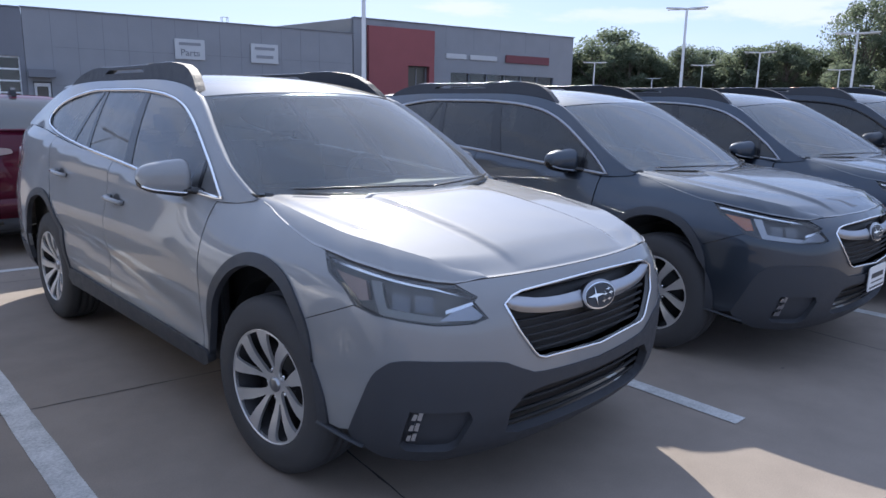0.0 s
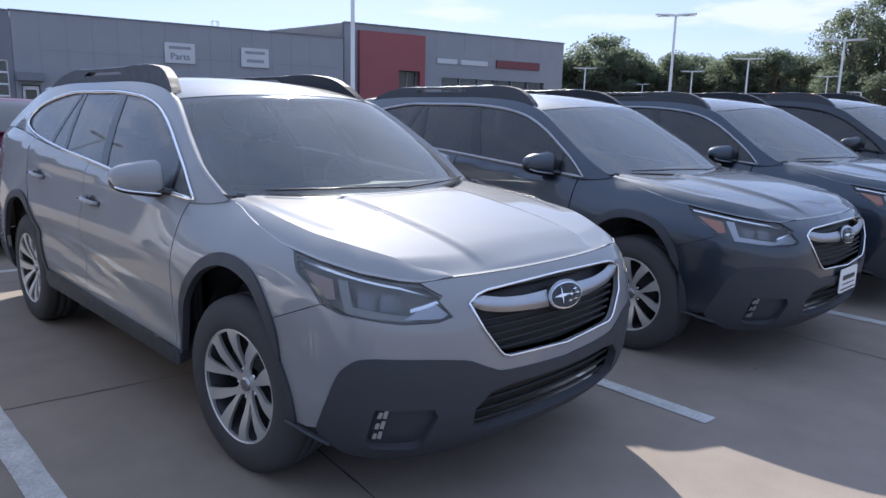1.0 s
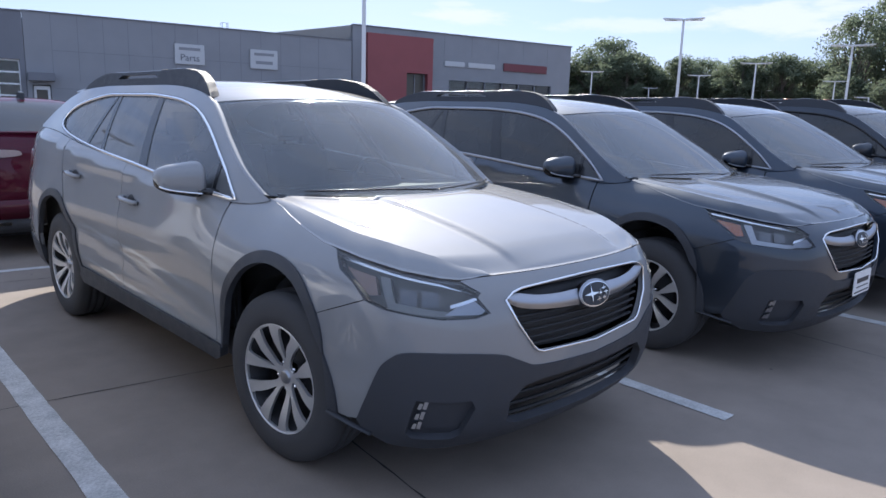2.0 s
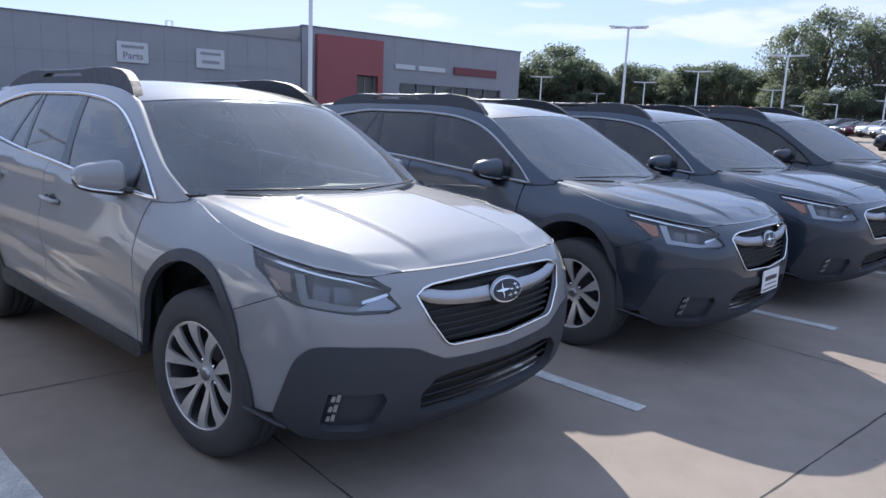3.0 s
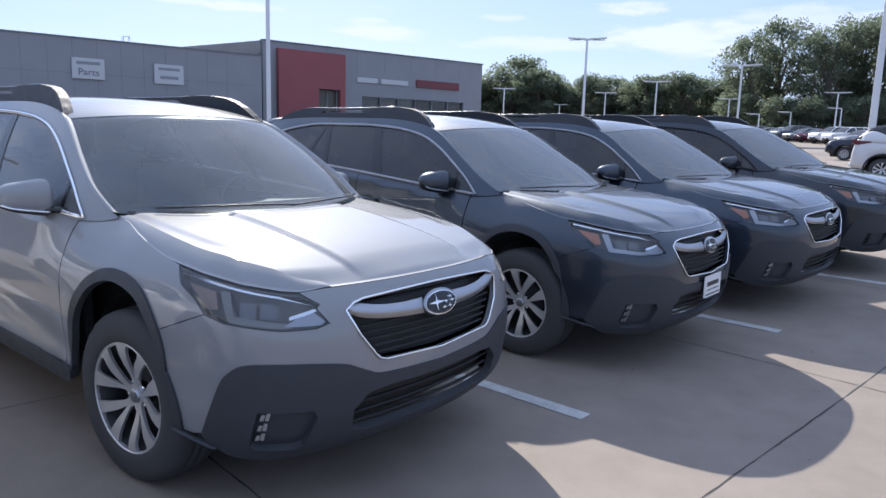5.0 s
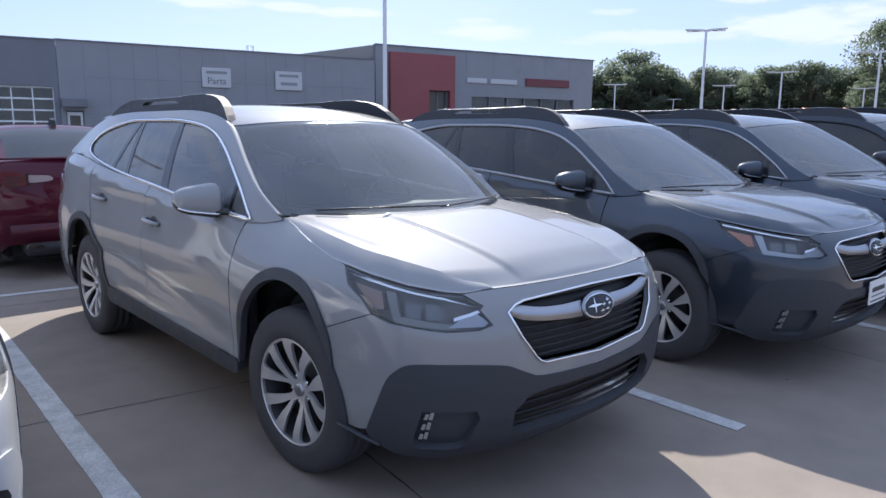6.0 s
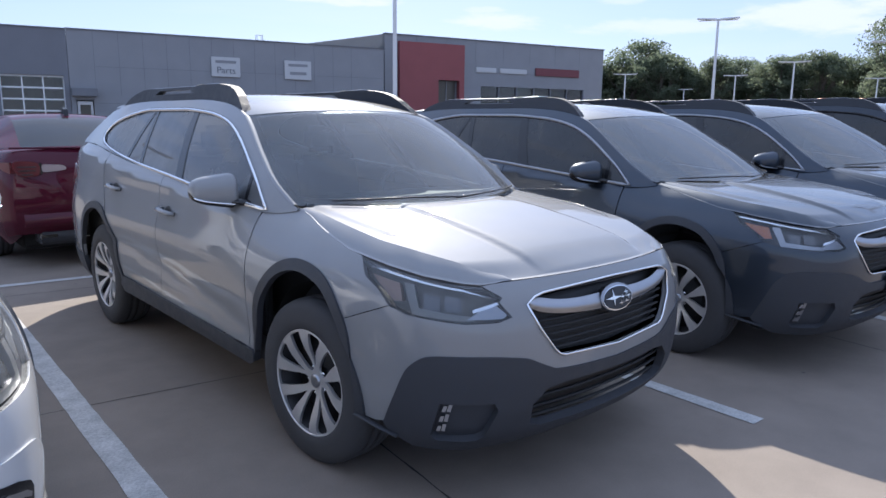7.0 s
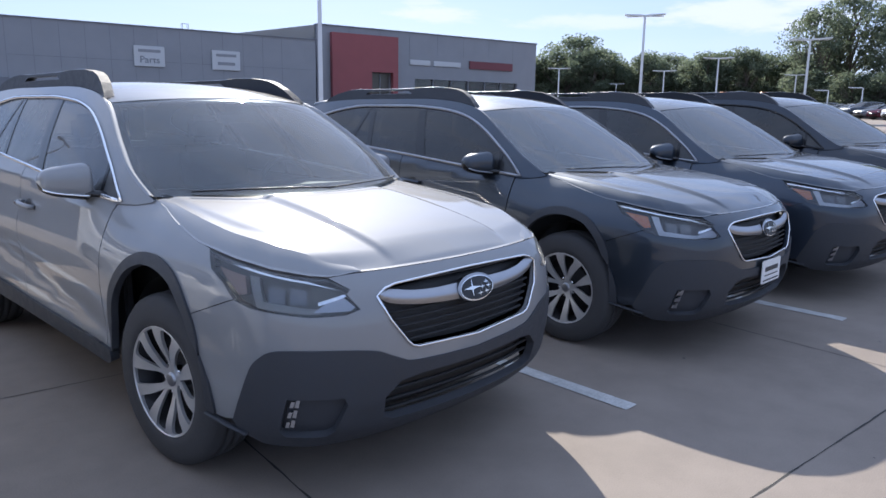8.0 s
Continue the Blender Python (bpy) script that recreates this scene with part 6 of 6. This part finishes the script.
    out["side_lamp"] = mesh_of(extrude_outline([(L1 - 0.21, zt + 0.115), (L1 - 0.17, zt + 0.150), (L1 - 0.02, zt + 0.155), (L1 - 0.02, zt + 0.05), (L1 - 0.10, zt + 0.07)], 0.05, lambda u, v, d: (half(u) * 0.985 + 0.012 - d, u, v)), "side_lamp", False)
    out["rear_bumper"] = mesh_of(box(-0.80, 0.80, L1 - 0.30, L1 + 0.055, 0.36, 0.62, 0.07), "rear_bumper")
    out["grille"] = mesh_of(box(-0.42, 0.42, L0 - 0.015, L0 + 0.06, 0.42, 0.66, 0.02), "grille")
    out["bumper_valance"] = mesh_of(box(-0.62, 0.62, L1 - 0.22, L1 + 0.012, 0.24, 0.40, 0.03), "bumper_valance")
    out["well"] = mesh_of(box(-0.74, 0.74, L0 + 0.25, L1 - 0.2, 0.18, 0.72, 0.04), "underbody")
    return out


KINDS = {k: plain_car_meshes(k) for k in ("saloon", "crossover")}
HOOD_GLASS = glass("car_glass_dark", (0.05, 0.055, 0.06), 1.65, 0.04)


def plain_car(kind, m, paint_mat, label, group="", frame_mat=None):
    K = KINDS[kind]
    car = thing("saloon_car" if kind == "saloon" else "crossover_car", m, label, "car", group)
    part("body", K["body"], paint_mat, car)
    part("glazing", K["glazing"], HOOD_GLASS, car, "dark glazing")
    part("roof", K["roof"], paint_mat, car)
    part("cabin_frame", K["pillar"], frame_mat or paint_mat, car)
    part("underbody", K["well"], WELL, car)
    part("grille", K["grille"], BLACK_GLOSS, car)
    part("rear_bumper", K["rear_bumper"], paint_mat, car)
    part("bumper_valance", K["bumper_valance"], CLADDING, car)
    for key, mt in (("headlamp", LAMP_LIGHT), ("tail_lamp", RED_LENS), ("side_lamp", RED_LENS)):
        for sg in (1, -1):
            ob = part(key, K[key], mt, car)
            if sg < 0:
                ob.matrix_basis = Matrix.Diagonal((-1, 1, 1, 1))
    for x in (0.80, -0.80):
        for y in K["wheels"]:
            hub = new("wheel")
            hub.parent = car
            hub.matrix_basis = Matrix.Translation((x, y, 0.345)) @ (Matrix.Rotation(math.pi, 4, "Z") if x < 0 else Matrix.Identity(4)) @ Matrix.Diagonal((1, 0.952, 0.952, 1))
            for name, me, key, lab in WHEEL:
                if name in ("tyre", "rim", "spokes", "spoke_gap_shade", "hub_cap"):
                    part(name, me, STOCK[key], hub, lab)
    return car


# red saloon backed up to the bay heads, tail towards the row
red = plain_car("saloon", pose(-0.08, 8.92, 0, 0, 0, 178.5), PAINT_RED, "dark red saloon with its tail to the bay line")
for sg in (1, -1):
    part("lamp_glow", extrude_outline(spline([(sg * 0.34, 0.968), (sg * 0.36, 1.006), (sg * 0.45, 1.014), (sg * 0.545, 1.012), (sg * 0.54, 0.950), (sg * 0.44, 0.950)], 3, closed=True), 0.05, lambda u, v, d: (u, 3.934 - d, v)), LAMP_ROSE, red, "pale inner lamp panel")
for sg in (1, -1):
    for z, w in ((0.925, 0.10), (0.962, 0.15), (0.998, 0.17)):
        part("lamp_bar", box(sg * 0.672 - w / 2, sg * 0.672 + w / 2, 3.93, 3.944, z - 0.006, z + 0.006, 0.004), LAMP_BLACK, red)
    part("lamp_surround", box(sg * 0.555 - 0.012, sg * 0.555 + 0.012, 3.92, 3.940, 0.925, 1.035, 0.006), BLACK_GLOSS, red)
part("boot_lip", tube([(-0.78 + 0.13 * i, 3.80 + 0.05 * math.sin(math.pi * i / 12), 1.168) for i in range(13)], 0.018, 6, squash=0.6), PAINT_RED, red)
part("plate_panel", box(-0.16, 0.16, 3.975, 3.985, 0.42, 0.55, 0.005), LAMP_DARK, red)
part("badge_bar", box(-0.46, -0.26, 3.93, 3.948, 0.80, 0.812), CHROME, red)
part("badge_bar", box(-0.44, -0.28, 3.93, 3.948, 0.765, 0.774), CHROME, red)
part("exhaust_trim", box(0.45, 0.62, 3.90, 3.94, 0.30, 0.36, 0.015), CHROME, red)
part("antenna_fin", extrude_outline([(0, 0), (0.22, 0), (0.20, 0.09), (0.14, 0.11)], 0.05, lambda u, v, d: (d - 0.025, 2.35 + u, 1.46 + v)), BLACK_GLOSS, red)
for sg in (1, -1):
    part("door_mirror", box(min(sg * 0.88, sg * 1.04), max(sg * 0.88, sg * 1.04), 0.70, 0.82, 0.98, 1.10, 0.04), PAINT_RED, red)

# white crossover on the planted island, and a black one behind it
KERB = vary(mat("kerb_concrete", (0.42, 0.40, 0.37), 0.85), 3, 0.15, 80, 0.3, 150)
MULCH = vary(mat("mulch", (0.07, 0.055, 0.04), 0.95), 4, 0.3, 60, 0.8, 50)
zi = lift(21.3)
isl = thing("kerbed_island", pose(0, 0, 0), "pale concrete kerb round a narrow mulched island", "kerb", kind="structure")
zk, zr = lift(19.3), lift(20.2)
part("kerb", box(19.22, 19.37, -16, 3.2, zk - 0.06, zk + 0.10, 0.02), KERB, isl)
part("kerb", box(20.12, 20.27, -16, 3.2, zr - 0.10, zr + 0.08, 0.02), KERB, isl)
part("kerb", box(19.37, 20.12, 3.05, 3.2, zk - 0.05, zk + 0.12, 0.02), KERB, isl)
part("planting_bed", box(19.37, 20.12, -16, 3.05, zk - 0.05, zk + 0.09), MULCH, isl)
suv = plain_car("crossover", pose(21.3, -2.64, zi - 0.01, 0, 0, -1) @ Matrix.Diagonal((0.97, 0.97, 0.91, 1)), PAINT_DIM_WHITE, "white crossover parked behind a kerbed island", frame_mat=BLACK_GLOSS)
part("window_sticker", box(-0.885, -0.862, 0.95, 1.42, 1.28, 1.52), WHITE_PLASTIC, suv, "white paper window sticker").matrix_basis = Matrix.Translation((-0.02, 0, 0.0))
SUV_BELT = [(1.5, 1.17), (2.3, 1.225), (2.55, 1.26), (2.80, 1.36), (3.0, 1.38), (3.3, 1.30), (3.46, 1.26)]
SUV_KICK = [(2.15, 1.19), (2.40, 1.235), (2.62, 1.32), (2.85, 1.435), (3.05, 1.50), (3.20, 1.485), (3.34, 1.37)]
for sg in (1, -1):
    lamp = extrude_outline([(3.05, 1.165), (3.12, 1.195), (3.36, 1.20), (3.53, 1.17), (3.53, 1.09), (3.40, 1.08)], 0.05, lambda u, v, d: (sg * (KINDS["crossover"]["half"](u) * 0.98 + 0.012 - d), u, v))
    part("lamp_wrap", lamp, RED_LENS, suv, "dark red wraparound tail lamp")
quarter = []
for k in range(15):
    y = 2.15 + 1.19 * k / 14
    z1, z0 = lerp_table(SUV_KICK, y), 1.14
    col = [(KINDS["crossover"]["half"](y) * 0.925 - 0.417 * max(-0.08, z - lerp_table(SUV_BELT, y)), y, z) for z in [z0 + (z1 - z0) * q / 5 for q in range(6)]]
    quarter.append([(x + 0.014, y, z) for x, y, z in col] + [(x - 0.02, y, z) for x, y, z in reversed(col)])
for sg in (1, -1):
    bm = bmesh.new()
    vs = grid_mesh(bm, [[(sg * x, y, z) for x, y, z in col] for col in quarter], close_v=True)
    bm.faces.new(vs[0])
    bm.faces.new(vs[-1])
    bmesh.ops.recalc_face_normals(bm, faces=bm.faces)
    part("quarter_panel", mesh_of(bm, "quarter_panel"), PAINT_DIM_WHITE, suv)
for sg in (1, -1):
    part("door_mirror", box(min(sg * 0.90, sg * 1.06), max(sg * 0.90, sg * 1.06), 0.62, 0.76, 1.14, 1.28, 0.04), PAINT_DIM_WHITE, suv)
    # black sill, extended downward to stand in for the shadow beneath the car
    part("sill", box(min(sg * 0.86, sg * 0.94), max(sg * 0.86, sg * 0.94), 0.45, 2.27, 0.17, 0.42, 0.03), CLADDING, suv)
    for cy in (0.0, 2.75):
        arc = [(cy + 0.47 * math.cos(math.radians(a)), 0.345 + 0.47 * math.sin(math.radians(a))) for a in range(-4, 185, 9)]
        part("wheel_arch", tube([(sg * 0.925, y, z) for y, z in arc], 0.035, 6, squash=0.7), CLADDING, suv, "black plastic wheel arch")
part("antenna_fin", extrude_outline([(0, 0), (0.16, 0), (0.15, 0.06), (0.10, 0.075)], 0.03, lambda u, v, d: (d - 0.015, 2.75 + u, 1.69 + v)), PAINT_DIM_WHITE, suv)


def far_car(kind, az, d, turn, paint_mat, label, group="parked cars across the lot"):
    x, y = at_bearing(az, d, True)
    plain_car(kind, pose(x, y, lift(x), 0, 0, turn), paint_mat, label, group)


PAINT_SLATE = paint("paint_slate", (0.13, 0.14, 0.16), 0.6, 0.35)
far_car("crossover", 80.75, 44.0, 186, PAINT_BLACK, "black crossover parked beyond the island")
row = (("saloon", PAINT_SILVER, "silver saloon in the far row"), ("crossover", PAINT_DIM_WHITE, "white crossover in the far row"), ("crossover", PAINT_DIM_WHITE, "white crossover in the far row"),
       ("saloon", PAINT_RED, "dark red saloon in the far row"), ("saloon", PAINT_SLATE, "grey saloon in the far row"), ("crossover", PAINT_GREY, "dark grey crossover in the far row"),
       ("saloon", PAINT_DIM_WHITE, "white saloon in the far row"), ("saloon", PAINT_SILVER, "silver saloon in the far row"), ("crossover", PAINT_SLATE, "slate grey crossover in the far row"))
for k, (kind, pm, lab) in enumerate(row):
    far_car(kind, 80.85 - 0.86 * k, 73 + 2.9 * k, -129, pm, lab)
for k in range(10):
    kind, pm, lab = row[(k * 4 + 1) % len(row)]
    far_car(kind, 73.0 + 0.9 * k, 108 - 1.6 * k, -129, pm, lab)
for k in range(4):
    kind, pm, lab = row[(k * 2 + 3) % len(row)]
    far_car(kind, 88.5 + 2.6 * k, 50, -80, pm, lab)
ln = thing("far_kerb", pose(0, 0, 0), "pale kerb line across the far lot", "kerb", kind="structure")
xk, yk = at_bearing(77.6, 64)
part("kerb", box(-9, 9, -0.1, 0.1, -0.05, 0.15, 0.02, Matrix.Translation((xk, yk, lift(xk))) @ Matrix.Rotation(radians(-62), 4, "Z")), KERB, ln)

# ---- plates on the row ----
def dealer_plate(car, z=0.515, label="white dealer plate with dark bars"):
    y = skin(0, z)[1] - 0.018
    pl = part("dealer_plate", box(-0.14, 0.14, y - 0.006, y, z - 0.072, z + 0.072, 0.006), WHITE_PLASTIC, car, label)
    part("plate_bar", box(-0.10, 0.10, y - 0.0075, y - 0.006, z + 0.002, z + 0.030), INK, pl)
    part("plate_bar", box(-0.10, 0.10, y - 0.0085, y - 0.006, z - 0.026, z - 0.02), INK, pl)
    part("plate_bar", box(-0.12, 0.12, y - 0.0085, y - 0.006, z - 0.058, z - 0.050), INK, pl)
    part("plate_mount", box(-0.1, 0.1, y, y + 0.03, z - 0.05, z + 0.05), BLACK_MATT, pl)


dealer_plate(car_2)
dealer_plate(car_4)


# ---- the white car's fog lamp recesses ----
recess = patch([(0.60, 0.602), (0.70, 0.593), (0.76, 0.579), (0.806, 0.558), (0.823, 0.535), (0.822, 0.50), (0.80, 0.465), (0.60, 0.465)], skin, 0.02, flange=0.02, lift=0.010)
blade = patch([(0.61, 0.578), (0.71, 0.570), (0.775, 0.549), (0.798, 0.532), (0.795, 0.520), (0.765, 0.535), (0.70, 0.556), (0.61, 0.564)], skin, 0.02, flange=0.01, lift=0.016)
for side in (lambda me: me, mirrored):
    rc = part("fog_recess", side(recess), BLACK_GLOSS, car_0, "dark fog lamp recess")
    part("chrome_blade", side(blade), CHROME, rc)
